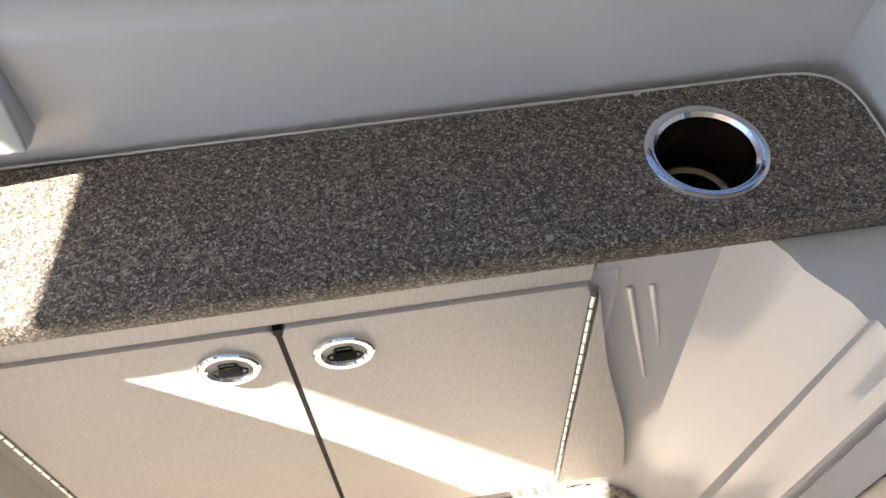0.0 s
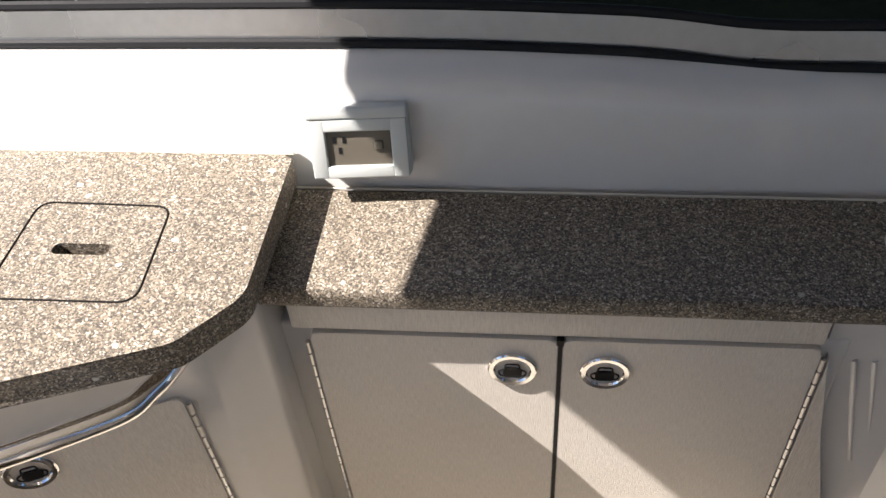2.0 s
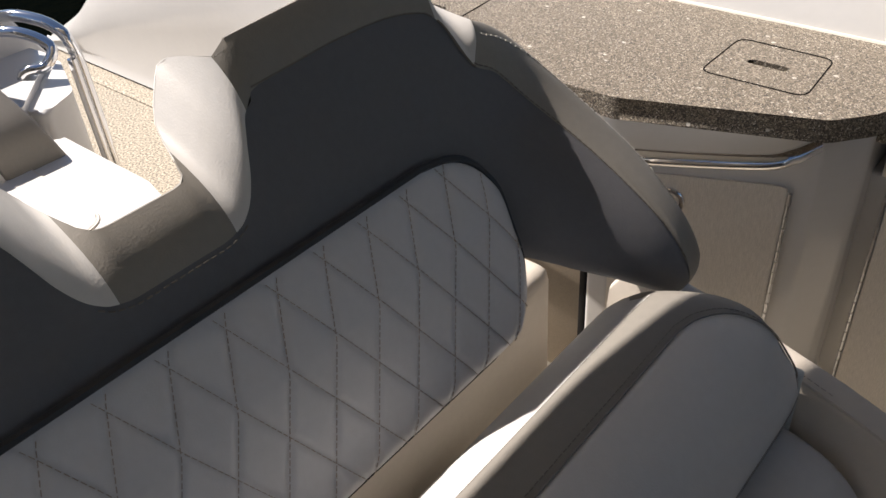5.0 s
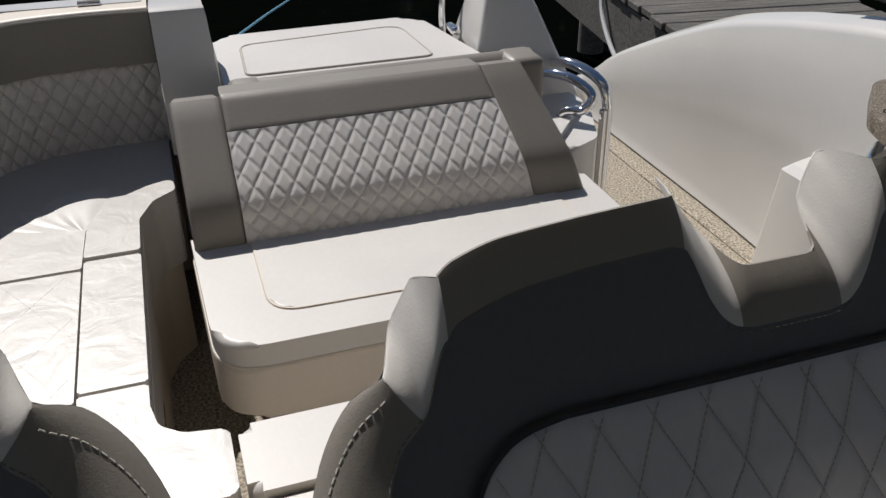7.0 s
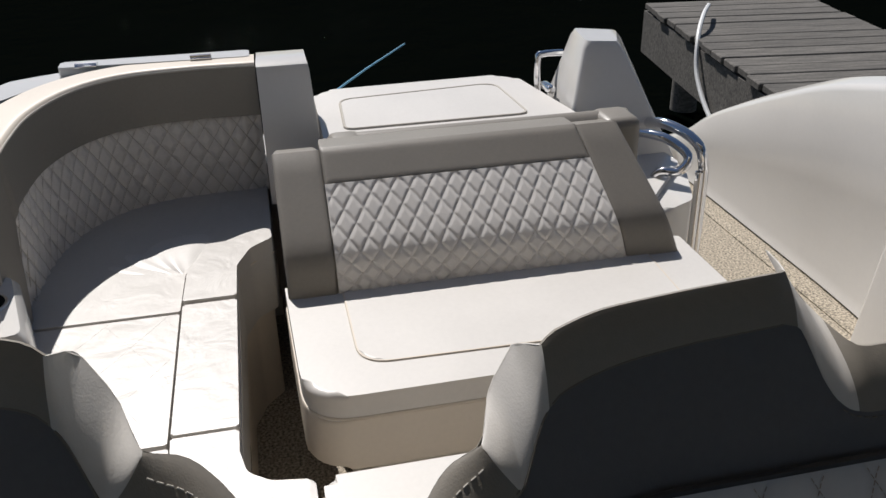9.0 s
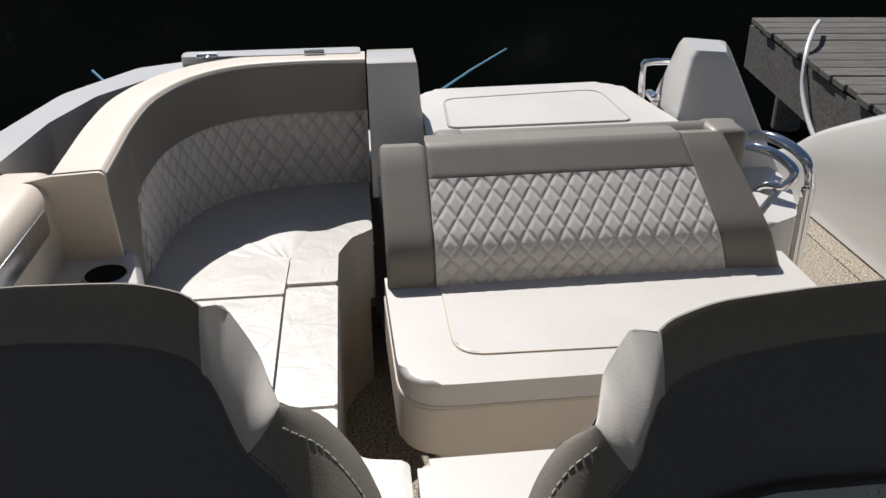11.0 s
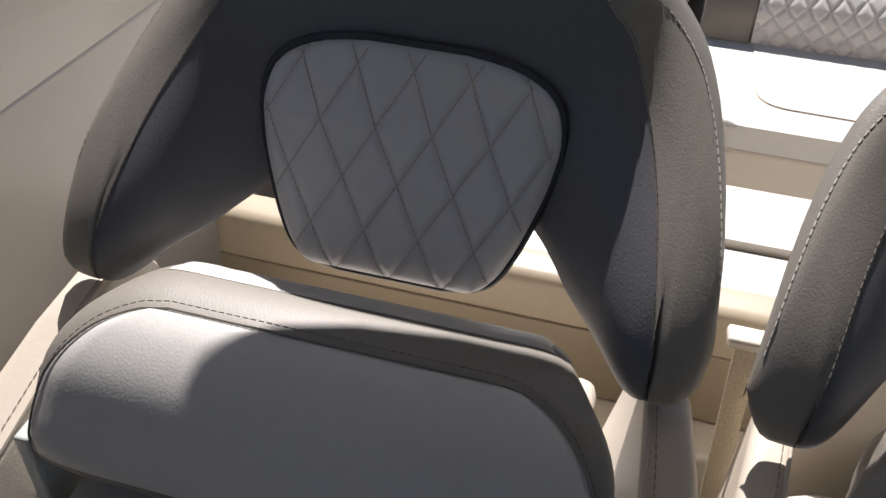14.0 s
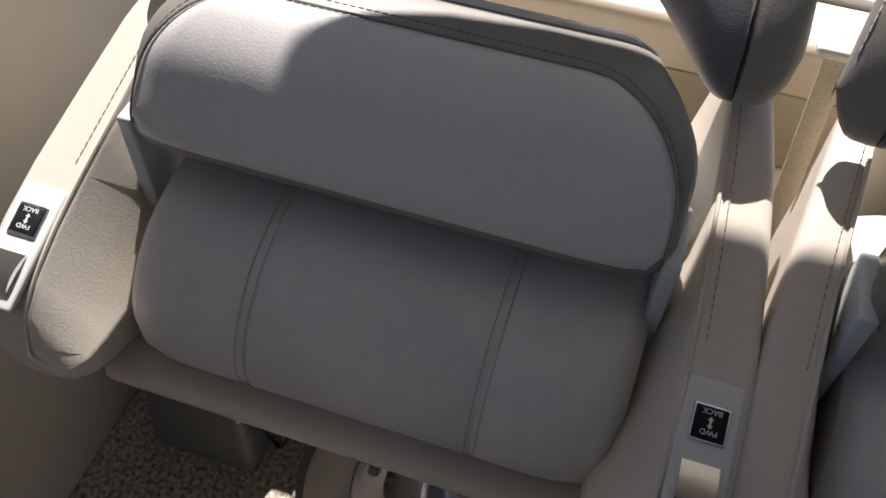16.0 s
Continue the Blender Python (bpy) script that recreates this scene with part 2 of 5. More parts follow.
# ---------------------------------------------------------------- mesh helpers
def part(name, bm, material, parent=None, label="", smooth=True):
    """Links a bmesh as one mesh object under a thing or a part."""
    me = bpy.data.meshes.new(name)
    bmesh.ops.recalc_face_normals(bm, faces=bm.faces)
    bm.to_mesh(me)
    bm.free()
    me.materials.append(material)
    if smooth:
        me.shade_smooth()
        me.set_sharp_from_angle(angle=radians(38))
        for f in me.polygons:
            if len(f.vertices) > 8 and f.area > 0.02:
                f.use_smooth = False
    ob = new(name, me)
    ob.parent = parent
    if label:
        tagged(ob, label)
    if "stitching" in name or "seam" in name:
        tagged(ob, kind="stuff")
    return ob


def thing(name, label, category, group="", kind=""):
    return tagged(new(name), label, category, group, kind)


def box(x0, x1, y0, y1, z0, z1, bevel=0.0, seg=3, bm=None):
    own = bmesh.new()
    bmesh.ops.create_cube(own, size=1, matrix=Matrix.LocRotScale(((x0 + x1) / 2, (y0 + y1) / 2, (z0 + z1) / 2), None, (x1 - x0, y1 - y0, z1 - z0)))
    if bevel:
        bmesh.ops.bevel(own, geom=own.edges[:], offset=bevel, segments=seg, profile=0.5, affect="EDGES")
    return own


def prism(outline, z0, z1, bevel=0.0, seg=3, top_only=False):
    """A slab from a plan outline of (x, y), with its rims rounded."""
    bm = bmesh.new()
    low = [bm.verts.new((x, y, z0)) for x, y in outline]
    high = [bm.verts.new((x, y, z1)) for x, y in outline]
    n = len(outline)
    bm.faces.new(low[::-1])
    bm.faces.new(high)
    for i in range(n):
        bm.faces.new((low[i], low[(i + 1) % n], high[(i + 1) % n], high[i]))
    if bevel:
        edges = [e for e in bm.edges if abs(e.verts[0].co.z - e.verts[1].co.z) < 1e-6 and (e.verts[0].co.z > (z0 + z1) / 2 or not top_only)]
        bmesh.ops.bevel(bm, geom=edges, offset=bevel, segments=seg, profile=0.5, affect="EDGES", clamp_overlap=True)
    return bm


def rounded(points, radii, seg=6):
    """A closed outline with its corners rounded."""
    out, n = [], len(points)
    for i, p in enumerate(points):
        r = radii[i] if isinstance(radii, (list, tuple)) else radii
        p, a, b = Vector(p), Vector(points[i - 1]), Vector(points[(i + 1) % n])
        if r <= 0:
            out.append(tuple(p))
            continue
        u, v = (a - p).normalized(), (b - p).normalized()
        half = math.acos(max(-1, min(1, u.dot(v)))) / 2
        cut = min(r / math.tan(half), (a - p).length * 0.49, (b - p).length * 0.49)
        for k in range(seg + 1):
            t = k / seg
            out.append(tuple((p + u * cut) * (1 - t) ** 2 + p * 2 * t * (1 - t) + (p + v * cut) * t * t))
    return out


def loft(rings, closed=True, caps=True):
    """Joins rings of equal count into one skin."""
    bm = bmesh.new()
    vs = [[bm.verts.new(p) for p in ring] for ring in rings]
    n = len(vs[0])
    for a, b in zip(vs, vs[1:]):
        for i in range(n if closed else n - 1):
            j = (i + 1) % n
            bm.faces.new((a[i], a[j], b[j], b[i]))
    if caps and closed:
        bm.faces.new(vs[0][::-1])
        bm.faces.new(vs[-1])
    return bm


def spline(points, steps=8, closed=False):
    """A smooth line through points (Catmull-Rom)."""
    p = [Vector(q) for q in points]
    n, out = len(p), []
    for i in range(n if closed else n - 1):
        a = p[i - 1] if i or closed else p[0] * 2 - p[1]
        b, c = p[i], p[(i + 1) % n]
        d = p[(i + 2) % n] if closed or i + 2 < n else p[-1] * 2 - p[-2]
        for k in range(steps):
            t = k / steps
            out.append(0.5 * (2 * b + (c - a) * t + (2 * a - 5 * b + 4 * c - d) * t * t + (3 * b - a - 3 * c + d) * t ** 3))
    if not closed:
        out.append(p[-1])
    return out


def tube(points, r, seg=10, closed=False, caps=True):
    """A round bar along a line."""
    p = [Vector(q) for q in points]
    n = len(p)
    rings, up = [], None
    for i in range(n):
        a = p[(i - 1) % n] if closed or i else p[0]
        b = p[(i + 1) % n] if closed or i < n - 1 else p[-1]
        d = (b - a).normalized()
        if up is None:
            up = Vector((0, 0, 1)) if abs(d.z) < 0.9 else Vector((1, 0, 0))
        side = d.cross(up).normalized()
        up = side.cross(d).normalized()
        rr = r(i / (n - 1)) if callable(r) else r
        rings.append([p[i] + rr * (math.cos(2 * math.pi * k / seg) * side + math.sin(2 * math.pi * k / seg) * up) for k in range(seg)])
    if closed:
        rings.append(rings[0])
    return loft(rings, True, caps and not closed)


def patch(f, nu, nv, thick=0.0):
    """A sheet f(u, v), u and v from 0 to 1; with thickness it is closed behind, along its normals."""
    bm = bmesh.new()
    g = [[bm.verts.new(f(i / nu, j / nv)) for j in range(nv + 1)] for i in range(nu + 1)]
    for i in range(nu):
        for j in range(nv):
            bm.faces.new((g[i][j], g[i + 1][j], g[i + 1][j + 1], g[i][j + 1]))
    if thick:
        bm.normal_update()
        geom = bmesh.ops.solidify(bm, geom=bm.faces[:], thickness=thick)
    return bm


def merge(*meshes):
    """Pieces of one and the same part."""
    out = bmesh.new()
    for m in meshes:
        me = bpy.data.meshes.new("joined")
        m.to_mesh(me)
        m.free()
        out.from_mesh(me)
        bpy.data.meshes.remove(me)
    return out


def lathe(profile, centre=(0, 0, 0), seg=40, turn=None):
    """A turned body from a profile of (radius, height)."""
    rings = [[Vector((r * math.cos(2 * math.pi * k / seg), r * math.sin(2 * math.pi * k / seg), h)) for k in range(seg)] for r, h in profile]
    bm = loft(rings, True, False)
    if turn is not None:
        bmesh.ops.transform(bm, matrix=turn, verts=bm.verts)
    bmesh.ops.translate(bm, vec=centre, verts=bm.verts)
    return bm


def smooth(t):
    t = max(0.0, min(1.0, t))
    return t * t * (3 - 2 * t)


def lerp_table(table, x):
    """Reads a value from rows of (x, value), gliding smoothly between them without overshoot."""
    if x <= table[0][0]:
        return table[0][1]
    if x >= table[-1][0]:
        return table[-1][1]
    k = 0
    while table[k + 1][0] < x:
        k += 1
    def steep(i):
        return (table[i + 1][1] - table[i][1]) / (table[i + 1][0] - table[i][0])
    def tangent(i):
        if i == 0 or i == len(table) - 1:
            return steep(0) if i == 0 else steep(len(table) - 2)
        a, b = steep(i - 1), steep(i)
        return 0.0 if a * b <= 0 else 2 * a * b / (a + b)
    (a, fa), (b, fb) = table[k], table[k + 1]
    h = b - a
    t = (x - a) / h
    return fa * (1 + 2 * t) * (1 - t) ** 2 + tangent(k) * h * t * (1 - t) ** 2 + fb * t * t * (3 - 2 * t) + tangent(k + 1) * h * t * t * (t - 1)


def diamond(a, b, deep, sharp=0.28):
    """Relief of diamond quilting: a and b count the two families of seams."""
    da, db = abs((a % 1) - 0.5) * 2, abs((b % 1) - 0.5) * 2
    d = min(1 - da, 1 - db)
    return -deep * (1 - min(1.0, d / sharp) ** 0.6)


def quilt_lines(f, size_a, size_b, box_a, box_b, lift, r=0.0007, keep=lambda a, b: True):
    """Seams along the grooves of diamond quilting; f gives the place for two lengths on the panel."""
    bits = []
    (a0, a1), (b0, b1) = box_a, box_b
    for fam in (1, -1):
        for k in range(-80, 81):
            pts = []
            for i in range(49):
                v = b0 + (b1 - b0) * i / 48
                y = (k - fam * v / size_b) * size_a
                if a0 < y < a1 and keep(y, v):
                    pts.append(Vector(f(y, v)) + Vector(lift))
            if len(pts) > 2:
                bits.append(tube(pts, r, 4))
    return merge(*bits)




# ---------------------------------------------------------------- water, dock, hull
water = part("water", box(-60, 40, -60, 60, -1.25, -0.75), WATER, smooth=False)
tagged(water, "dark green harbour water with small ripples", "water", kind="structure")

floor = part("floor", box(-3.9, 1.6, -1.95, 1.0, -0.06, 0.0), CARPET, smooth=False)
tagged(floor, "tan woven carpet on the cockpit floor", "floor", kind="structure")

hull = part("hull", prism(rounded([(-4.0, -2.05), (2.2, -2.15), (3.7, -1.35), (4.3, -0.475), (3.7, 0.40), (2.2, 1.2), (-4.0, 1.1)], [0.4, 0.6, 0.5, 0.3, 0.5, 0.6, 0.4]), -0.72, -0.064, 0.05), GEL)
tagged(hull, "white moulded boat hull below the cockpit", "boat hull", kind="structure")


def hull_side_port():
    """Port side of the cockpit: a skin from the floor to the ledge, falling in a curve towards the stern."""
    tops = [(-3.95, 0.05), (-3.64, 0.21), (-3.45, 0.34), (-3.21, 0.465), (-2.95, 0.585), (-2.71, 0.685), (-2.45, 0.76), (-2.28, 0.80), (-2.0, 0.855), (-1.7, 0.888), (-1.3, 0.902), (-0.5, 0.903), (-0.2, 0.900), (0.1, 0.884), (0.3, 0.892), (0.9, 0.92)]
    rings = []
    for p in spline([(x, 0, z) for x, z in tops], 5):
        x, top = p.x, p.z
        y = 0.86 - 0.03 * smooth((x + 2.6) / 0.8)
        ring = [(x, y + 0.01, -0.05), (x, y - 0.035, 0.01), (x, y - 0.02, 0.05), (x, y - 0.035, 0.5 * top), (x, y - 0.02, top - 0.03), (x, y - 0.008, top - 0.012), (x, y + 0.008, top - 0.004),
                (x, y + 0.075, top + 0.012), (x, y + 0.10, top - 0.02), (x, y + 0.12, -0.05)]
        rings.append([Vector(q) for q in ring])
    return loft(rings)


wall_port = part("wall_port", hull_side_port(), GEL)
tagged(wall_port, "glossy white moulded cockpit side wall", "wall", kind="structure")

# windscreen above the galley ledge
ws = thing("windscreen", "dark tinted side windscreen with a black gasket", "windscreen", kind="structure")
SCREEN = spline([(-2.2, 0.885, 0.905), (-0.6, 0.878, 0.914), (-0.1, 0.875, 0.904), (0.10, 0.868, 0.886), (0.30, 0.83, 0.902), (0.8, 0.68, 0.955)], 6)
part("gasket", tube(SCREEN, 0.006, 8), BLACK, ws)
part("frame_rail", loft([[p + Vector(d) for d in ((0, 0.004, 0.003), (0, 0.020, 0.003), (0, 0.026, 0.040), (0, 0.012, 0.040))] for p in SCREEN]), STEEL, ws, "grey metal rail under the glass")
part("upper_gasket", tube([p + Vector((0, 0.018, 0.044)) for p in SCREEN], 0.007, 8), BLACK, ws)
part("pane", loft([[p + Vector(d) for d in ((0, 0.018, 0.046), (0, 0.023, 0.046), (-0.05, 0.072, 0.45), (-0.05, 0.067, 0.45))] for p in SCREEN]), GLASS, ws, smooth=False)
part("header_bar", tube([(-2.25, 0.96, 1.37), (-0.6, 0.96, 1.38), (0.05, 0.95, 1.38), (0.75, 0.73, 1.42)], 0.02, 8), BLACK, ws)

ss = thing("windscreen", "dark tinted starboard side windscreen in a metal frame", "windscreen", kind="structure")
part("pane", box(-0.95, 1.22, -1.94, -1.93, 1.05, 1.93), GLASS, ss, smooth=False)
part("sill", box(-1.0, 1.3, -1.965, -1.905, 1.022, 1.055, 0.006), PLASTIC, ss, "pale metal sill")
part("corner_post", tube([(-0.97, -1.935, 1.05), (-1.05, -1.90, 1.95)], 0.02, 10), PLASTIC, ss, "pale metal corner post")

# hardtop over the helm, which shades the forward part
hardtop = part("hardtop", prism(rounded([(-1.435, -1.76), (1.9, -1.76), (1.9, 0.98), (-1.205, 0.98), (-1.44, -0.45)], [0.28, 0.05, 0.05, 0.05, 0.6]), 1.95, 2.0, 0.01), GEL_CREAM)
tagged(hardtop, "plain cream hardtop over the helm", "hardtop", kind="structure")

# ---------------------------------------------------------------- galley along the port side
LOW, TOP = 0.745, 0.80
gal = thing("galley_cabinet", "beige linen-laminate galley base cabinet with white moulded frame", "cabinet")
part("fascia", box(-0.47, 0.185, 0.643, 0.80, 0.6405, 0.716, 0.003), LINEN, gal)
part("body", box(-0.50, 0.22, 0.653, 0.80, 0.0, 0.64, 0.006), GEL, gal)


def latch(centre, parent, way):
    """A round flush pull latch; way: the face's outward direction in plan."""
    turn = Matrix.Rotation(math.atan2(way[1], way[0]), 4, "Z") @ Matrix.Rotation(radians(90), 4, "Y") @ Matrix.Rotation(radians(90), 4, "Z")
    c = Vector(centre)
    put = lambda p: c + turn.to_3x3() @ Vector(p)
    ring = part("latch", lathe([(0.0325, 0), (0.032, 0.003), (0.030, 0.0048), (0.0245, 0.0044), (0.0225, 0.002), (0.0225, -0.001), (0.0, -0.001)], c, 40, turn), CHROME, parent, "round polished steel pull latch")
    o = rounded([(-0.0085, -0.011), (0.0085, -0.011), (0.010, -0.001), (0.0185, 0.004), (0.0155, 0.0125), (-0.0155, 0.0125), (-0.0185, 0.004), (-0.010, -0.001)], 0.004, 4)
    part("pull_ring", tube([put((x_, -y_, 0.0022)) for x_, y_ in o], 0.0012, 6, True), BLACK, ring, "dark joint round the pull")
    well = rounded([(-0.0105, -0.0155), (0.0105, -0.0155), (0.0125, -0.006), (0.0095, 0.0025), (-0.0095, 0.0025), (-0.0125, -0.006)], 0.004, 4)
    bm = prism(well, 0.0, 0.0030)
    bmesh.ops.transform(bm, matrix=Matrix.Translation(c) @ turn, verts=bm.verts)
    # no hollow here: a near-black plate paints the shade of the finger well
    part("finger_well", bm, DARK, ring, "flat dark patch for the shaded finger well", smooth=False)
    return ring


def hinge(p0, p1, parent, r=0.0034):
    a, b = Vector(p0), Vector(p1)
    n = int((a - b).length / 0.024)
    line, rr = [], []
    for i in range(n):
        for t, k in ((0.03, 0.45), (0.06, 1.0), (0.92, 1.0), (0.95, 0.45)):
            line.append(a.lerp(b, (i + t) / n))
            rr.append(r * k)
    m = len(line) - 1
    part("piano_hinge", tube(line, lambda t: rr[round(t * m)], 7), STEEL, parent, "steel piano hinge")


def door(name, x0, y0, x1, y1, z0, z1, parent, thick=0.012, r=0.012):
    """A door leaf in a vertical plane from (x0, y0) to (x1, y1), its face on that line."""
    d = Vector((x1 - x0, y1 - y0, 0))
    length = d.length
    d.normalize()
    out = Vector((d.y, -d.x, 0))
    bm = prism(rounded([(0, z0), (length, z0), (length, z1), (0, z1)], r), 0, thick, 0.0025, 2)
    basis = Matrix((( d.x, 0, out.x, x0 - out.x * thick), (d.y, 0, out.y, y0 - out.y * thick), (0, 1, 0, 0), (0, 0, 0, 1)))
    bmesh.ops.transform(bm, matrix=basis, verts=bm.verts)
    return part(name, bm, LINEN, parent)


dl = door("door", -0.447, 0.64, -0.131, 0.64, 0.07, 0.637, gal)
dr = door("door", -0.125, 0.64, 0.184, 0.64, 0.07, 0.637, gal)
part("door_gap", box(-0.1325, -0.1235, 0.640, 0.652, 0.07, 0.637), BLACK, gal, smooth=False)
latch((-0.188, 0.6395, 0.578), dl, (0, -1))
latch((-0.070, 0.6395, 0.578), dr, (0, -1))
hinge((-0.453, 0.640, 0.62), (-0.453, 0.640, 0.075), gal)
hinge((0.188, 0.640, 0.62), (0.188, 0.640, 0.075), gal)

low_top = thing("lower_countertop", "dark speckled stone countertop with a round steel cup holder", "countertop")
outline = rounded([(-0.50, 0.612), (0.47, 0.612), (0.465, 0.785), (-0.50, 0.80)], [0, 0.02, 0.05, 0])
slab = prism(outline, LOW - 0.03, LOW, 0.008, 3)
low_slab = part("slab", slab, GRANITE, low_top)
part("caulk_line", tube([(-0.49, 0.798, LOW), (0.40, 0.787, LOW), (0.428, 0.783, LOW), (0.448, 0.773, LOW), (0.460, 0.755, LOW), (0.465, 0.73, LOW), (0.469, 0.62, LOW)], 0.0014, 6), CAULK, low_top)
CUP = (0.296, 0.70)
cutter = lathe([(0.0, -0.06), (0.046, -0.06), (0.046, 0.05), (0.0, 0.05)], (*CUP, LOW), 40)
hole = new("hole_cutter", bpy.data.meshes.new("hole_cutter"))
bmesh.ops.remove_doubles(cutter, verts=cutter.verts, dist=1e-5)
bmesh.ops.recalc_face_normals(cutter, faces=cutter.faces)
cutter.to_mesh(hole.data)
cutter.free()


def cut(ob, tool):
    """Cuts the tool's shape out of the mesh for good."""
    md = ob.modifiers.new("cut", "BOOLEAN")
    md.object, md.operation, md.solver = tool, "DIFFERENCE", "EXACT"
    dg = bpy.context.evaluated_depsgraph_get()
    dg.update()
    me = bpy.data.meshes.new_from_object(ob.evaluated_get(dg))
    ob.modifiers.clear()
    ob.data = me
    bpy.data.objects.remove(tool)


cut(low_slab, hole)
cup = thing("cup_holder", "polished steel drop-in cup holder in the dark counter", "cup holder")
part("cup", lathe([(0.0585, 0.0), (0.0575, 0.0035), (0.054, 0.0052), (0.049, 0.0045), (0.0458, 0.0005)], (*CUP, LOW), 48), CHROME, cup)
# shade inside the cup is put into the steel's darker colour
part("well", lathe([(0.0458, 0.0005), (0.0450, -0.004), (0.0442, -0.068), (0.043, -0.071), (0.037, -0.073), (0.0355, -0.092), (0.034, -0.095), (0.0, -0.095)], (*CUP, LOW), 48), WELL, cup, "polished steel inside of the cup holder, toned down for its shade")
# near-black disc paints the shade at the bottom of the cup
part("well_floor", lathe([(0.0325, -0.0948), (0.0325, -0.0925), (0.0, -0.0925)], (*CUP, LOW), 40), DARK, cup, "floor of the cup holder, blackened for its shade")

sink = thing("sink_countertop", "sunlit speckled stone countertop with two lift-out lids", "countertop")
so = [(-0.472, 0.80), (-0.472, 0.555), (-0.53, 0.487), (-0.84, 0.378), (-1.08, 0.375), (-1.39, 0.388), (-1.62, 0.47), (-1.78, 0.62), (-1.80, 0.81)]
so = rounded(so, [0.01, 0.05, 0.05, 0.06, 0.1, 0.15, 0.15, 0.1, 0])
sink_slab = part("slab", prism(so, TOP - 0.040, TOP, 0.010, 3), GRANITE, sink)
part("caulk_line", tube([(-0.472, 0.802, TOP), (-1.80, 0.815, TOP)], 0.004, 6), CAULK, sink)


def lid(points, slot, parent):
    o = rounded(points, 0.022)
    ring = part("lid_joint", tube([(x, y, TOP + 0.0002) for x, y in o], 0.0014, 6, True), DARK, parent, "dark joint round the lift-out lid")
    plan = rounded([(slot[0] - 0.035, slot[1] - 0.009), (slot[0] + 0.035, slot[1] - 0.009), (slot[0] + 0.035, slot[1] + 0.009), (slot[0] - 0.035, slot[1] + 0.009)], 0.009)
    bm = prism(plan, TOP - 0.032, TOP + 0.02)
    bmesh.ops.recalc_face_normals(bm, faces=bm.faces)
    tool = new("slot_cutter", bpy.data.meshes.new("slot_cutter"))
    bm.to_mesh(tool.data)
    bm.free()
    cut(sink_slab, tool)
    # slot floor coloured near-black to deepen the shade in the cut
    part("finger_slot", prism(plan, TOP - 0.034, TOP - 0.030), DARK, ring, "floor of the finger slot, blackened for shade", smooth=False)


lid([(-0.77, 0.54), (-0.59, 0.54), (-0.60, 0.695), (-0.77, 0.70)], (-0.685, 0.62), sink)
lid([(-1.62, 0.50), (-1.33, 0.445), (-1.27, 0.50), (-1.28, 0.70), (-1.63, 0.72)], (-1.36, 0.53), sink)

tap = thing("tap", "small polished steel tap on the speckled counter", "tap")
part("base", lathe([(0.030, 0.0), (0.029, 0.006), (0.022, 0.010), (0.016, 0.018), (0.015, 0.045), (0.019, 0.050), (0.019, 0.066), (0.012, 0.072), (0.0, 0.073)], (-1.68, 0.715, TOP), 28), CHROME, tap)
part("spout", tube(spline([(-1.68, 0.715, TOP + 0.055), (-1.645, 0.69, TOP + 0.062), (-1.60, 0.66, TOP + 0.055), (-1.585, 0.65, TOP + 0.045)], 6), 0.009, 12), CHROME, tap)
part("lever", tube([(-1.68, 0.715, TOP + 0.070), (-1.70, 0.735, TOP + 0.095), (-1.715, 0.75, TOP + 0.10)], 0.005, 10), CHROME, tap)

base = thing("sink_cabinet", "white moulded galley base with doors and a built-in fridge", "cabinet")
bo = [(-0.487, 0.70), (-0.487, 0.60), (-0.545, 0.552), (-0.60, 0.533), (-0.86, 0.425), (-0.90, 0.42), (-0.91, 0.47), (-1.35, 0.47), (-1.36, 0.42), (-1.42, 0.42), (-1.62, 0.52), (-1.75, 0.66), (-1.76, 0.80), (-0.487, 0.80)]
part("body", prism(rounded(bo, [0, 0.03, 0.03, 0, 0.02, 0.01, 0.0, 0.0, 0.01, 0.04, 0.05, 0.05, 0, 0]), 0.0, 0.62, 0.0), GEL, base)
uo = rounded([(-0.487, 0.70), (-0.487, 0.60), (-0.545, 0.552), (-0.60, 0.530), (-0.86, 0.422), (-0.90, 0.417), (-1.42, 0.417), (-1.62, 0.52), (-1.75, 0.66), (-1.76, 0.80), (-0.487, 0.80)], [0, 0.03, 0.03, 0, 0.04, 0.03, 0.04, 0.05, 0.05, 0, 0])
part("apron", prism(uo, 0.62, TOP - 0.041, 0.008, 3), GEL, base)
d3 = door("door", -0.853, 0.4195, -0.583, 0.532, 0.05, 0.637, base)
latch((-0.765, 0.4555, 0.580), d3, (0.385, -0.923))
hinge((-0.578, 0.534, 0.625), (-0.578, 0.534, 0.04), base)
fr = part("fridge_door", box(-1.345, -0.915, 0.452, 0.472, 0.04, 0.615, 0.006), FRIDGE, base, "brown fridge door in a dark frame")
part("frame_strip", box(-0.918, -0.905, 0.425, 0.47, 0.03, 0.62, 0.002), BLACK, fr)
part("frame_strip", box(-1.355, -1.342, 0.425, 0.47, 0.03, 0.62, 0.002), BLACK, fr)
part("handle_plate", box(-1.18, -1.12, 0.444, 0.454, 0.50, 0.60, 0.004), STEEL, fr)
part("handle_flap", box(-1.172, -1.128, 0.440, 0.446, 0.505, 0.53, 0.002), CHROME, fr)
part("badge", box(-0.985, -0.945, 0.449, 0.4535, 0.565, 0.577), WHITE, fr, "small white badge", smooth=False)
part("badge_print", box(-0.982, -0.948, 0.4475, 0.4495, 0.5685, 0.5735), BLUE, fr, "blue bar of print", smooth=False)
d4 = door("door", -1.60, 0.515, -1.44, 0.432, 0.05, 0.60, base)
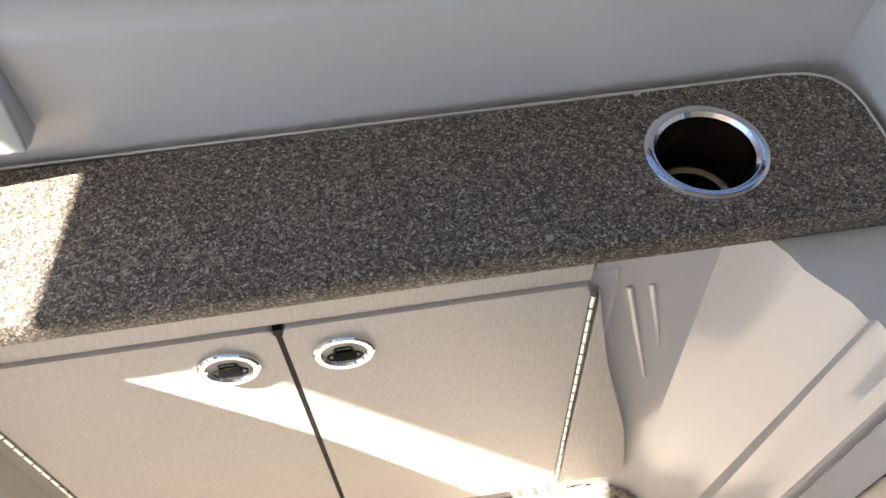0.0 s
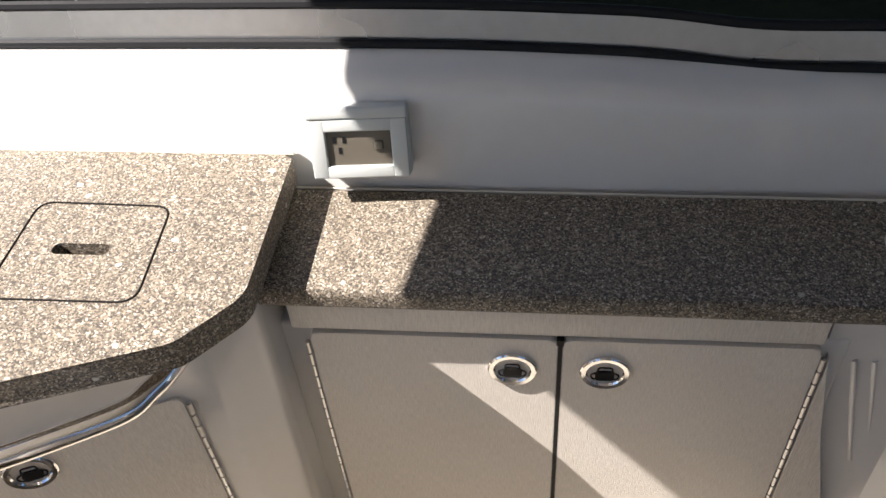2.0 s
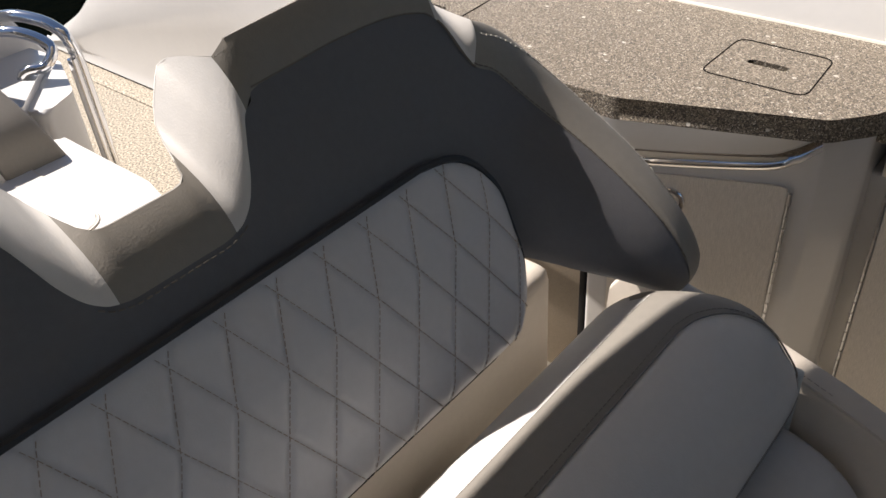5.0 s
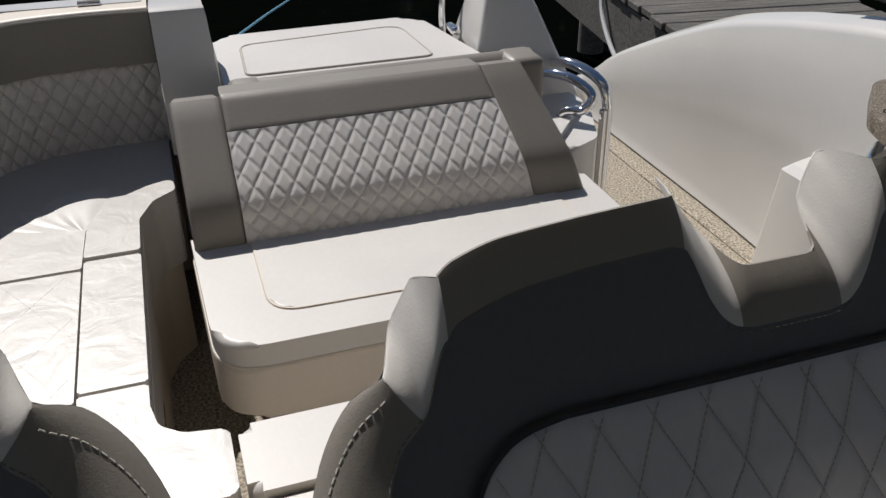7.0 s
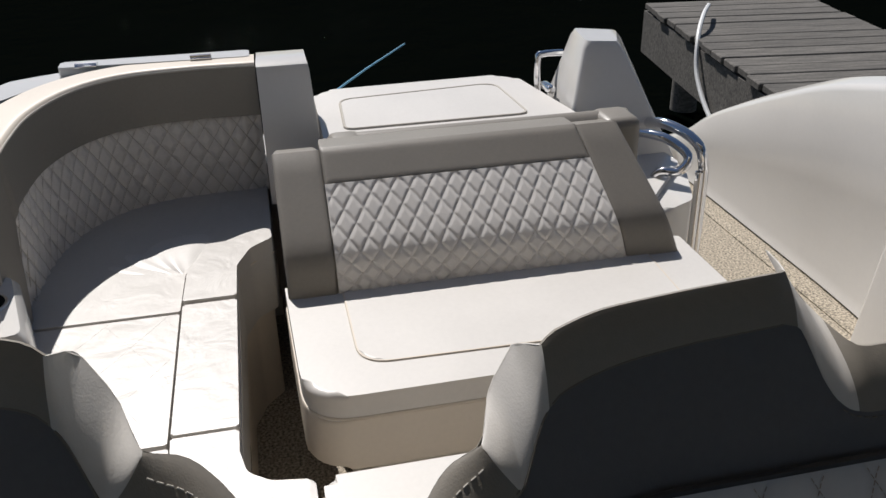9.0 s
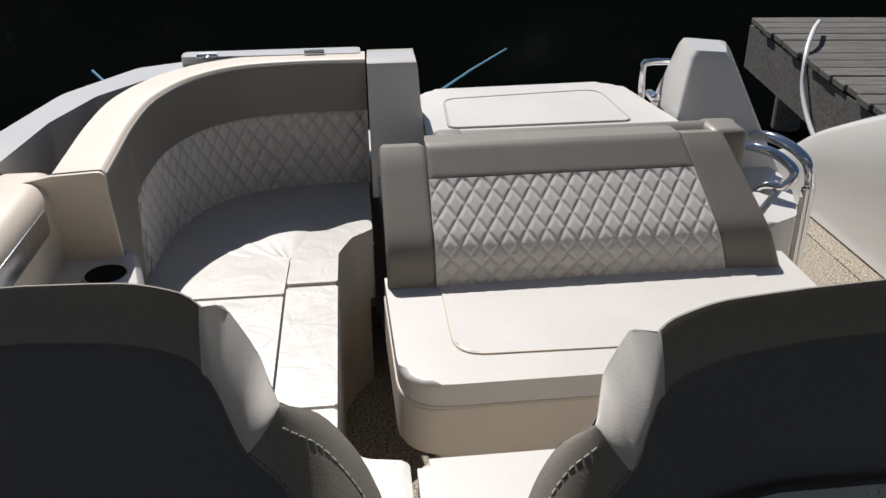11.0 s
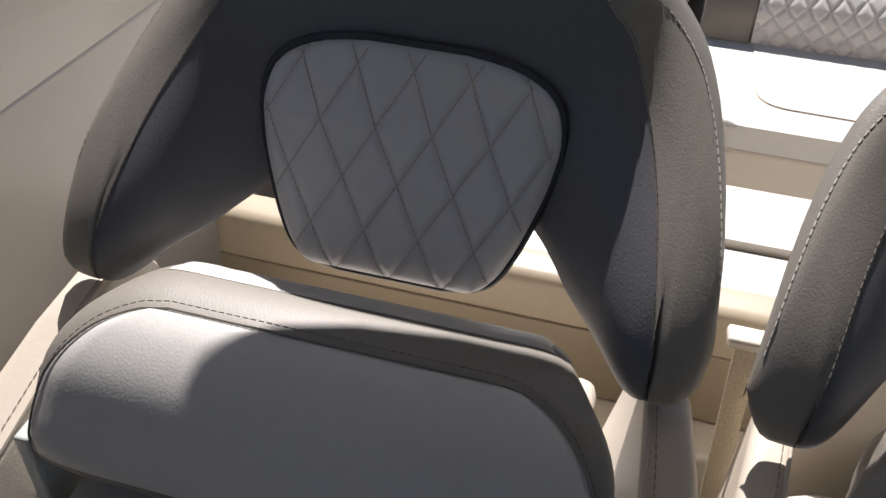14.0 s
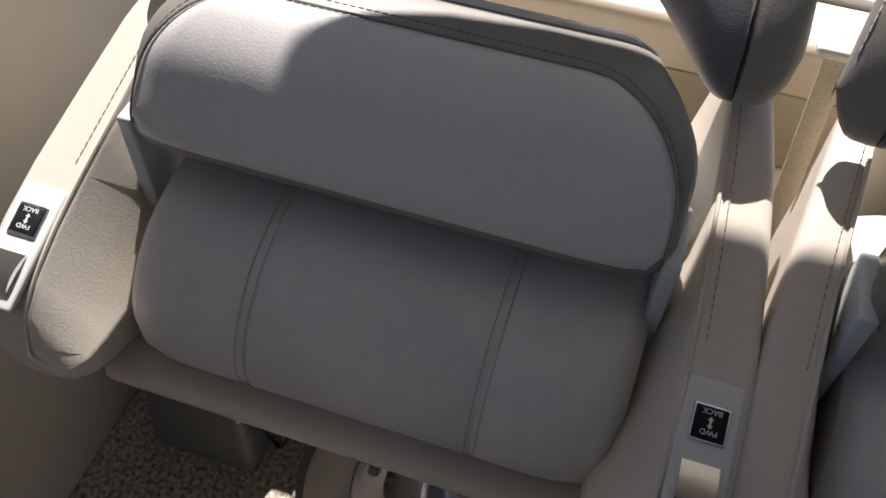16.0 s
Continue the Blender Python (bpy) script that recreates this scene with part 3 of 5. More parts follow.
latch((-1.47, 0.4465, 0.56), d4, (-0.46, -0.888))

rail = thing("hand_rail", "polished steel hand rail under the counter edge", "rail")
rp = spline([(-0.555, 0.535, 0.725), (-0.575, 0.485, 0.722), (-0.62, 0.44, 0.72), (-0.83, 0.345, 0.715), (-0.98, 0.348, 0.712), (-1.2, 0.356, 0.712), (-1.41, 0.37, 0.712), (-1.53, 0.42, 0.715), (-1.60, 0.50, 0.72)], 8)
part("bar", tube(rp, 0.0135, 14), CHROME, rail)
for x, y in ((-0.95, 0.348), (-1.20, 0.356)):
    part("bracket", tube([(x, y, 0.714), (x - 0.005, y + 0.04, 0.722), (x - 0.005, 0.425, 0.724)], 0.010, 10), CHROME, rail)

# socket on the wall
out = thing("socket_box", "pale grey weatherproof socket box on the white wall", "socket")
tilt = Matrix.Translation((-0.380, 0.797, 0.828)) @ Matrix.Rotation(radians(4), 4, "Z") @ Matrix.Rotation(radians(-14), 4, "X")


def tilted(bm, m=tilt):
    bmesh.ops.transform(bm, matrix=m, verts=bm.verts)
    return bm


part("body", tilted(box(-0.062, 0.062, -0.016, 0.03, -0.047, 0.047, 0.005)), PLASTIC, out)
part("hood", tilted(box(-0.062, 0.062, -0.024, -0.012, 0.034, 0.049, 0.003)), PLASTIC, out)
for a in ((-0.060, -0.040, -0.044, 0.034), (0.040, 0.060, -0.044, 0.034), (-0.042, 0.042, -0.044, -0.028), (-0.042, 0.042, 0.018, 0.034)):
    part("lid_frame", tilted(box(a[0], a[1], -0.023, -0.014, a[2], a[3], 0.002)), PLASTIC, out)
part("window", tilted(box(-0.041, 0.041, -0.0185, -0.015, -0.029, 0.019)), SMOKED, out, "smoked clear window", smooth=False)
part("screw_boss", tilted(box(0.018, 0.030, -0.021, -0.0185, -0.008, 0.004, 0.002)), SMOKED, out)
for px, pz in ((-0.030, 0.006), (-0.018, 0.006), (-0.024, -0.008)):
    part("socket_hole", tilted(box(px - 0.002, px + 0.002, -0.0192, -0.0185, pz - 0.004, pz + 0.004)), BLACK, out, smooth=False)

# moulded bulkhead forward of the galley doors
def liner(z):
    """Plan of the moulded bulkhead at a height: a hollow corner, then upright steps one before the other."""
    f = z / 0.712
    p = [(0.192, 0.655), (0.24, 0.656), (0.285, 0.652), (0.315, 0.635 + 0.015 * f), (0.328 + 0.018 * f, 0.618 - 0.02 * f)]
    p += [(0.336 + 0.018 * f, 0.598 - 0.02 * f), (0.350 + 0.03 * f, 0.586 - 0.045 * f), (0.357 + 0.03 * f, 0.566 - 0.045 * f), (0.372 + 0.022 * f, 0.556 - 0.035 * f)]
    p += [(0.378 + 0.022 * f, 0.536 - 0.035 * f), (0.395 + 0.018 * f, 0.520 - 0.03 * f), (0.398 + 0.018 * f, 0.505 - 0.03 * f), (0.412 + 0.014 * f, 0.494 - 0.024 * f), (0.50, 0.46)]
    return [Vector((x, y, z)) for x, y in p] + [Vector((0.62, 0.46, z)), Vector((0.62, 0.90, z)), Vector((0.192, 0.90, z))]


bk = part("bulkhead_liner", loft([liner(z) for z in (0.0, 0.02, 0.1, 0.25, 0.4, 0.55, 0.712)]), GEL)
well_tool = new("hole_cutter", bpy.data.meshes.new("hole_cutter"))
cutter = lathe([(0.0, -0.11), (0.047, -0.11), (0.047, 0.05), (0.0, 0.05)], (*CUP, LOW), 40)
bmesh.ops.remove_doubles(cutter, verts=cutter.verts, dist=1e-5)
bmesh.ops.recalc_face_normals(cutter, faces=cutter.faces)
cutter.to_mesh(well_tool.data)
cutter.free()
cut(bk, well_tool)
tagged(bk, "glossy white moulded bulkhead liner with upright steps", "wall", kind="structure")
fill = prism(rounded([(0.193, 0.07), (0.298, 0.07), (0.272, 0.25), (0.222, 0.46), (0.195, 0.62)], [0, 0.03, 0.05, 0.05, 0]), 0, 0.012, 0.002, 2)
bmesh.ops.transform(fill, matrix=Matrix(((1, 0, 0, 0), (0, 0, -1, 0.6525), (0, 1, 0, 0), (0, 0, 0, 1))), verts=fill.verts)
part("filler_panel", fill, LINEN, gal, "linen-laminate filler beside the door")
roll = thing("edge_padding", "beige padded roll along the bulkhead edge", "padding")
part("roll", tube([(0.445, 0.44, 0.0), (0.462, 0.425, 0.72)], 0.022, 16), VINYL_WARM, roll)
part("trim_strip", loft([[Vector((0.402 + 0.014 * f, 0.487 - 0.024 * f, z)), Vector((0.428 + 0.014 * f, 0.462 - 0.024 * f, z)), Vector((0.432 + 0.014 * f, 0.466 - 0.024 * f, z)), Vector((0.406 + 0.014 * f, 0.491 - 0.024 * f, z))] for f, z in ((0, 0.0), (1, 0.712))]), GEL, roll, "white trim strip", smooth=False)
part("screw", lathe([(0.0, 0.002), (0.004, 0.0015), (0.0045, 0.0)], (0.418, 0.470, 0.47), 12, Matrix.Rotation(radians(90), 4, "X") @ Matrix.Rotation(radians(-45), 4, "Y")), STEEL, roll)
for dx in (0.0, 0.024):
    rib = tube([(0.232 + dx, 0.655, 0.60), (0.255 + dx, 0.655, 0.50), (0.283 + dx * 0.9, 0.654, 0.38)], 0.0035, 8)
    tagged(part("moulded_rib", rib, GEL), "raised white rib in the moulded liner", "trim", kind="structure")
bw = part("wall_forward", loft([[Vector(p) for p in ring] for ring in (
    [(0.475, 0.58, 0.714), (0.56, 0.40, 0.714), (0.9, 0.40, 0.714), (0.9, 0.95, 0.714), (0.474, 0.95, 0.714)],
    [(0.50, 0.58, 0.95), (0.60, 0.40, 0.95), (0.9, 0.40, 0.95), (0.9, 0.95, 0.95), (0.50, 0.95, 0.95)])]), GEL)
tagged(bw, "white moulded wall forward of the counter", "wall", kind="structure")
# out-of-view console; its grey is chosen to keep the lower seat fronts dark
dash = part("dashboard", box(0.75, 1.3, -1.9, 0.18, 0.0, 1.0, 0.03), CANVAS)
tagged(dash, "unseen plain helm console, kept grey to limit bounced light", "console", kind="structure")
front = part("windscreen_forward", box(1.22, 1.24, -1.9, 0.95, 1.0, 1.96), GLASS, smooth=False)
tagged(front, "dark tinted forward windscreen", "windscreen", kind="structure")


# ---------------------------------------------------------------- helm seats
HS_ZT = [(0.0, 1.172), (0.07, 1.170), (0.12, 1.160), (0.135, 1.150), (0.15, 1.128), (0.192, 1.078), (0.22, 1.062), (0.25, 1.035), (0.275, 0.995), (0.295, 0.94), (0.305, 0.89), (0.31, 0.84)]
HS_ZB = [(0.0, 0.88), (0.10, 0.87), (0.12, 0.858), (0.20, 0.812), (0.255, 0.783), (0.285, 0.785), (0.30, 0.80), (0.31, 0.825)]
HS_FACE = [(0.0, 1.132), (0.06, 1.128), (0.12, 1.114), (0.138, 1.098), (0.165, 1.042), (0.19, 1.025), (0.215, 0.985), (0.24, 0.93), (0.255, 0.865), (0.262, 0.825), (0.264, 0.80)]

OFF = 0.006                                     # the dip between the headrests sits a little to starboard


class Back:
    """The shape of a seat back: tables across the half-width, which may be widened by a flat middle."""

    def __init__(self, cy, half=0.31, widen=0.0, saddle=False):
        self.cy, self.half, self.widen, self.saddle = cy, half * 1.03 + widen, widen, saddle

    def across(self, y):
        return max(0.0, abs(y) - self.widen) / 1.03

    def rise(self, y):
        """The single seat's headrest stands taller; the double seat leans a little to starboard."""
        return 0.045 * y - 0.005 if self.saddle else 0.024 * (1 - smooth((self.across(y) - 0.11) / 0.14))

    def zt(self, y):
        z = lerp_table(HS_ZT, self.across(y)) + self.rise(y)
        if self.saddle:
            z = min(z, lerp_table([(0.0, 1.080), (0.03, 1.080), (0.048, 1.084), (0.063, 1.098), (0.078, 1.122), (0.093, 1.143), (0.108, 1.156), (0.123, 1.163), (0.138, 1.2)], abs(y + OFF)))
        return z

    def zb(self, y):
        return lerp_table(HS_ZB, self.across(y))

    def face(self, y):
        z = lerp_table(HS_FACE, self.across(y)) + self.rise(y)
        if self.saddle:
            z = min(z, lerp_table([(0.0, 1.034), (0.042, 1.034), (0.063, 1.038), (0.078, 1.048), (0.092, 1.068), (0.104, 1.096), (0.114, 1.116), (0.126, 1.124), (0.142, 1.2)], abs(y + OFF)))
        return z

    def gusset(self, y):
        a = self.across(y)
        return min(self.zt(y) - 0.001, max(self.face(y), 1.042 + self.rise(y) + (a - 0.165) * 1.35)) if a > 0.165 else min(self.face(y), self.zt(y) - 0.001)

    def edge(self, y, z):
        return max(0.0, min(self.zt(y) - z, (self.half - abs(y)) * 1.3, z - self.zb(y)))

    def front(self, y, z):
        a = self.across(y)
        x = -0.655 - 0.40 * (z - 0.79)
        x += 0.135 * smooth((a - 0.12) / 0.14) * smooth((1.06 - z) / 0.24)
        # the sides of the headrests and the saddle turn back
        if a > 0.134:
            lo, hi = self.gusset(y), self.zt(y)
            t = min(1.0, max(0.0, (z - lo) / max(0.004, hi - lo)))
            x -= 0.045 * t * t * smooth((a - 0.134) / 0.015) * (1 - smooth((a - 0.17) / 0.025))
        elif self.saddle and abs(y + OFF) < 0.127:
            lo, hi = self.face(y), self.zt(y)
            t = min(1.0, max(0.0, (z - lo) / max(0.004, hi - lo)))
            x -= (0.012 + 0.058 * smooth((abs(y + OFF) - 0.042) / 0.03)) * (1 - smooth((abs(y + OFF) - 0.097) / 0.025)) * t * t
        k = smooth((a - 0.17) / 0.06)
        e = self.edge(y, z)
        flat, round_ = max(0.0, 1 - e / 0.03), max(0.0, 1 - e / (0.04 if self.saddle else 0.065))
        return x - (1 - k) * 0.007 * flat ** 2 - k * (0.022 if self.saddle else 0.042) * (1 - math.sqrt(1 - round_ ** 2))

    def rear(self, y, z):
        e = self.edge(y, z)
        d = min(1.0, e / 0.012)
        return self.front(y, z) - 0.012 * math.sqrt(1 - (1 - d) ** 2) - 0.055 * smooth(e / 0.14)

    def sheet(self, y0, y1, lo, hi, nu, nv, lift=0.0, rear=False):
        def f(u, v):
            y = y0 + (y1 - y0) * u
            a, b = lo(y), hi(y)
            z = a + (b - a) * (0.5 - 0.5 * math.cos(math.pi * v))
            return ((self.rear(y, z) if rear else self.front(y, z)) + lift, self.cy + y, z)
        return patch(f, nu, nv)

    def line(self, ys, fz, lift=0.0):
        return [Vector((self.front(y, fz(y)) + lift, self.cy + y, fz(y))) for y in ys]


def span(a, b, n):
    return [a + (b - a) * i / n for i in range(n + 1)]


def dashes(points, r, length, gap, bm_r=5):
    """Stitches: short bars along a line."""
    p = [Vector(q) for q in points]
    bits, run, on, current = [], 0.0, True, [p[0]]
    for a, b in zip(p, p[1:]):
        rest, pos = (b - a).length, a
        while rest > 1e-9:
            want = (length if on else gap) - run
            step = min(want, rest)
            pos = pos + (b - pos).normalized() * step if rest > 1e-9 else pos
            rest -= step
            run += step
            if on:
                current.append(pos.copy())
            if run >= (length if on else gap) - 1e-9:
                if on and len(current) > 1:
                    bits.append(tube(current, r, bm_r))
                on, run = not on, 0.0
                current = [pos.copy()]
    return merge(*bits)


def helm_seat(name, label, cy, widen, saddle, panel_half, panel_z):
    s = thing(name, label, "seat", "helm seats")
    b = Back(cy, 0.31, widen, saddle)
    w = widen
    n = 26 + int(widen * 120)
    face_hi = lambda y: max(b.zb(y) + 0.002, min(b.face(y), b.zt(y)))
    part("face_panel", b.sheet(-0.272 - w, 0.272 + w, b.zb, face_hi, n * 4, 22), CHARCOAL, s, "charcoal vinyl front of the backrest")
    for g in (-1, 1):
        part("side_wing", b.sheet(g * (0.1705 + w), g * b.half, lambda y: b.zb(y) if b.across(y) > 0.2635 else face_hi(y), lambda y: b.gusset(y) if b.across(y) < 0.19 else b.zt(y), 22, 18, 0.0006), TAUPE, s, "taupe vinyl side wing")
        part("head_gusset", b.sheet(g * (0.138 + w), g * (0.198 + w), b.gusset, b.zt, 24, 14, 0.0006), VINYL, s, "pale vinyl side of the headrest")
        if saddle:
            part("head_gusset", b.sheet(g * 0.058 - OFF, g * 0.116 - OFF, lambda y: min(b.face(y), b.zt(y)), b.zt, 24, 14, 0.0006), VINYL, s, "pale vinyl side of the headrest")
            part("head_band", b.sheet(g * 0.116 - OFF, g * (0.138 + w), b.face, b.zt, 20, 8, 0.0006), TAUPE, s, "taupe band over the headrest")
        ys = span(0.171 + w, 0.2714 + w, 18)
        part("wing_seam", dashes(b.line([g * y for y in ys], lambda y: face_hi(y) + 0.004, 0.0012), 0.0007, 0.005, 0.003), STITCH, s)
        part("edge_stitching", dashes(b.line([g * (w + y) for y in span(0.2, 0.313, 24)], lambda y: b.zt(y) - 0.012 - 0.1 * max(0, b.across(y) - 0.26), 0.0010), 0.0009, 0.0055, 0.003), STITCH_PALE, s)
        part("gusset_seam", tube(b.line([g * (w + y) for y in span(0.140, 0.171, 8)], lambda y: b.face(y), 0.001), 0.0012, 5), STITCH, s)
    if saddle:
        part("saddle_band", b.sheet(-0.058 - OFF, 0.058 - OFF, lambda y: min(b.face(y), b.zt(y) - 0.001), b.zt, 16, 8, 0.0006), TAUPE, s, "taupe saddle between the headrests")
        part("saddle_seam", dashes(b.line(span(-0.075 - OFF, 0.075 - OFF, 16), lambda y: b.face(y) - 0.004, 0.002), 0.0008, 0.005, 0.003), STITCH, s)
        for g in (-1, 1):
            part("band_seam", tube(b.line(span(g * 0.13 - OFF, g * (0.135 + w), 30), b.face, 0.0004), 0.0010, 5), STITCH, s)
    else:
        part("head_band", b.sheet(-0.138, 0.138, b.face, b.zt, 24, 8, 0.0006), TAUPE, s, "taupe band over the headrest")
        part("band_seam", tube(b.line(span(-0.136, 0.136, 40), b.face, 0.0004), 0.0010, 5), STITCH, s)
    shell = part("back_shell", b.sheet(-b.half, b.half, b.zb, b.zt, n * 3, 28, 0.0, True), TAUPE, s)
    shell.data.materials.append(VINYL)
    for f in shell.data.polygons:
        y, z = f.center.y - cy, f.center.z
        outer = 0.134 < b.across(y) < 0.192 and z > b.gusset(y)
        inner = saddle and 0.058 < abs(y + OFF) < 0.116 and z > b.face(y)
        f.material_index = 1 if outer or inner else 0
    # quilted panel
    z0, z1 = panel_z
    tall, pitch = 0.098, 0.0575

    def half_at(z):
        return panel_half(z)

    def quilt(u, v):
        z = z0 + (z1 - z0) * (0.5 - 0.5 * math.cos(math.pi * v))
        h = half_at(z)
        y = h * (2 * u - 1)
        d = max(0.0, min(h - abs(y), z - z0, z1 - z))
        e = min(1.0, max(0.0, min(h - abs(y), z - z0)) / 0.03)
        x = -0.655 - 0.40 * (z - 0.79) + 0.004 + 0.022 * math.sqrt(1 - (1 - e) ** 2) * min(1.0, max(0.0, z1 - z) / 0.075)
        x += diamond(y / pitch + z / tall, y / pitch - z / tall, 0.0032, 0.26) * min(1.0, d / 0.015)
        return (x, cy + y, z)

    part("quilted_panel", patch(quilt, 120 + int(widen * 600), 110), QUILT, s, "pale quilted vinyl panel")
    rim = [quilt(1, v) for v in span(0, 1, 30)] + [quilt(0, v) for v in span(1, 0, 30)]
    part("panel_piping", tube([Vector(p) + Vector((0.004, 0, 0)) for p in rim], 0.0042, 6, True), PIPING, s, "dark piping round the quilted panel")
    # diamond stitching
    bits = []
    for family in (1, -1):
        for k in range(-40, 60):
            pts = []
            for i in range(121):
                z = z0 + (z1 - z0) * i / 120
                y = (k - z / tall) * pitch if family > 0 else (k + z / tall) * pitch
                h = half_at(z)
                if abs(y) < h - 0.006 and z0 + 0.006 < z < z1 - 0.006:
                    pts.append(Vector(quilt((y / h + 1) / 2, math.acos(1 - 2 * (z - z0) / (z1 - z0)) / math.pi)) + Vector((0.0028, 0, 0)))
            if len(pts) > 6:
                bits.append(dashes(pts, 0.0005, 0.005, 0.002, 4))
    part("quilt_stitching", merge(*bits), STITCH_BROWN, s)
    # bolster: a roll of cushion in front of the back, its section in x and z
    hw = 0.256 + w
    sec = spline([(-0.575, 0, 0.715), (-0.583, 0, 0.775), (-0.568, 0, 0.815), (-0.53, 0, 0.836), (-0.475, 0, 0.838), (-0.42, 0, 0.810), (-0.370, 0, 0.748), (-0.372, 0, 0.724), (-0.43, 0, 0.712), (-0.52, 0, 0.706)], 4, True)
    centre = Vector((-0.48, 0, 0.77))

    def ring(y, k):
        return [Vector((centre.x + (p.x - centre.x) * k, cy + taper(p.x, y), centre.z + (p.z - centre.z) * k)) for p in sec]

    def taper(x, y):
        """The bolster is shorter along its rear than along its front."""
        return y - math.copysign(0.05 * smooth((-0.40 - x) / 0.17) * smooth(abs(y) / hw * 2 - 1), y)

    ends = [(0.0, 0.72), (0.004, 0.83), (0.012, 0.91), (0.028, 0.965), (0.05, 0.99), (0.08, 1.0)]
    rings = [ring(-hw + a, k) for a, k in ends] + [ring(y, 1.0) for y in span(-hw + 0.10, hw - 0.10, 12)] + [ring(hw - a, k) for a, k in ends[::-1]]
    part("bolster", loft(rings), TAUPE, s, "taupe flip-up bolster")
    back_sec = spline([(-0.583, 0, 0.780), (-0.568, 0, 0.815), (-0.535, 0, 0.8345)], 6)

    def pos(p, y):
        """Shrinks a section point towards the ends as the roll does."""
        a = hw - abs(y)
        k = lerp_table(ends, a) if a < 0.08 else 1.0
        return Vector((centre.x + (p.x - centre.x) * k, cy + taper(p.x, y), centre.z + (p.z - centre.z) * k))

    def strip(line, lift, yh, nu, ins):
        m = len(line) - 1

        def f(u, v):
            p = line[min(m, round(v * m))]
            h = yh(v)
            q = pos(p, h * (2 * u - 1))
            n = Vector((q.x - centre.x, 0, q.z - centre.z)).normalized()
            return q + n * (lift if 0.0 < v < 1.0 and 0.0 < u < 1.0 else 0.0005)
        return patch(f, nu, m)

    part("rear_strip", strip(back_sec, 0.003, lambda v: hw - 0.03, 30, 0), VINYL, s, "pale strip along the rear of the bolster")
    front_sec = spline([(-0.478, 0, 0.8385), (-0.45, 0, 0.830), (-0.42, 0, 0.810), (-0.395, 0, 0.782), (-0.370, 0, 0.748), (-0.373, 0, 0.724)], 6)
    inset = lambda v: hw - 0.008 - 0.095 * (1 - math.sqrt(max(0, 1 - (1 - min(1, v / 0.75)) ** 2)))
    part("bolster_panel", strip(front_sec, 0.004, inset, 40, 0), VINYL, s, "pale vinyl front of the bolster")
    m = len(front_sec) - 1
    seam = []
    for v in span(1, 0, m):
        seam.append(pos(front_sec[round(v * m)], -inset(v)))
    for u in span(0.04, 0.96, 24):
        seam.append(pos(front_sec[0], inset(0) * (2 * u - 1)))
    for v in span(0, 1, m):
        seam.append(pos(front_sec[round(v * m)], inset(v)))
    seam = [p + (p - Vector((centre.x, p.y, centre.z))).normalized() * 0.003 for p in seam]
    part("bolster_piping", tube(seam, 0.0012, 6), TAUPE, s)
    part("bolster_stitching", dashes([p + (p - Vector((centre.x, p.y, centre.z))).normalized() * 0.0003 + Vector((-0.006, 0, 0.003)) for p in seam], 0.0006, 0.005, 0.0025), STITCH, s)
    # seat cushion: a barrel front under the bolster
    cw = 0.244 + w
    csec = spline([(-0.62, 0, 0.58), (-0.60, 0, 0.65), (-0.50, 0, 0.68), (-0.40, 0, 0.688), (-0.32, 0, 0.670), (-0.268, 0, 0.628), (-0.250, 0, 0.575), (-0.272, 0, 0.53), (-0.40, 0, 0.50)], 5, True)
    cc = Vector((-0.40, 0, 0.585))
    mid = cy + (0.012 if w < 0.05 else 0.0)

    def cring(y, k):
        return [Vector((cc.x + (p.x - cc.x) * k, mid + y, cc.z + (p.z - cc.z) * k)) for p in csec]

    cends = [(0.0, 0.75), (0.008, 0.88), (0.02, 0.95), (0.045, 0.99), (0.07, 1.0)]
    seams = []
    rings = [cring(-cw + a, k) for a, k in cends]
    for y in ([-0.112, 0.118] if w < 0.05 else [-0.30, -0.12, 0.12, 0.30]):
        rings += [cring(y - 0.006, 1.0), cring(y, 0.985), cring(y + 0.006, 1.0)]
        seams.append(y)
    rings += [cring(cw - a, k) for a, k in cends[::-1]]
    part("seat_cushion", loft(rings), VINYL, s, "pale vinyl seat cushion with stitched seams")
    bits = []
    for y in seams:
        for g in (-0.0048, 0.0048):
            bits.append(dashes([Vector((p.x, mid + y + g, p.z)) + (p - cc).normalized() * 0.0008 for p in csec[4:36]], 0.0006, 0.006, 0.0018, 4))
    part("cushion_stitching", merge(*bits), STITCH_LIGHT, s)
    # frame, arms and skirt
    for g in (-1, 1):
        part("hinge_arm", box(-0.45, -0.375, cy + g * (cw + 0.012) - 0.008, cy + g * (cw + 0.012) + 0.008, 0.60, 0.745, 0.004), PLASTIC, s, "white hinge arm of the bolster")
        y0, flare = cy + g * (cw - 0.006), (1.0 if w < 0.05 else 0.8)
        rings, crest = [], []
        for x, top, k, low in ((-0.625, 0.752, 0.50, 0.52), (-0.61, 0.775, 0.58, 0.50), (-0.57, 0.782, 0.68, 0.49), (-0.50, 0.760, 0.80, 0.49), (-0.42, 0.728, 0.90, 0.495), (-0.34, 0.699, 0.97, 0.51), (-0.285, 0.677, 1.0, 0.525), (-0.24, 0.655, 1.0, 0.54), (-0.212, 0.635, 0.97, 0.555), (-0.195, 0.612, 0.88, 0.565), (-0.188, 0.598, 0.75, 0.57)):
            k *= flare
            tall_ = top - low
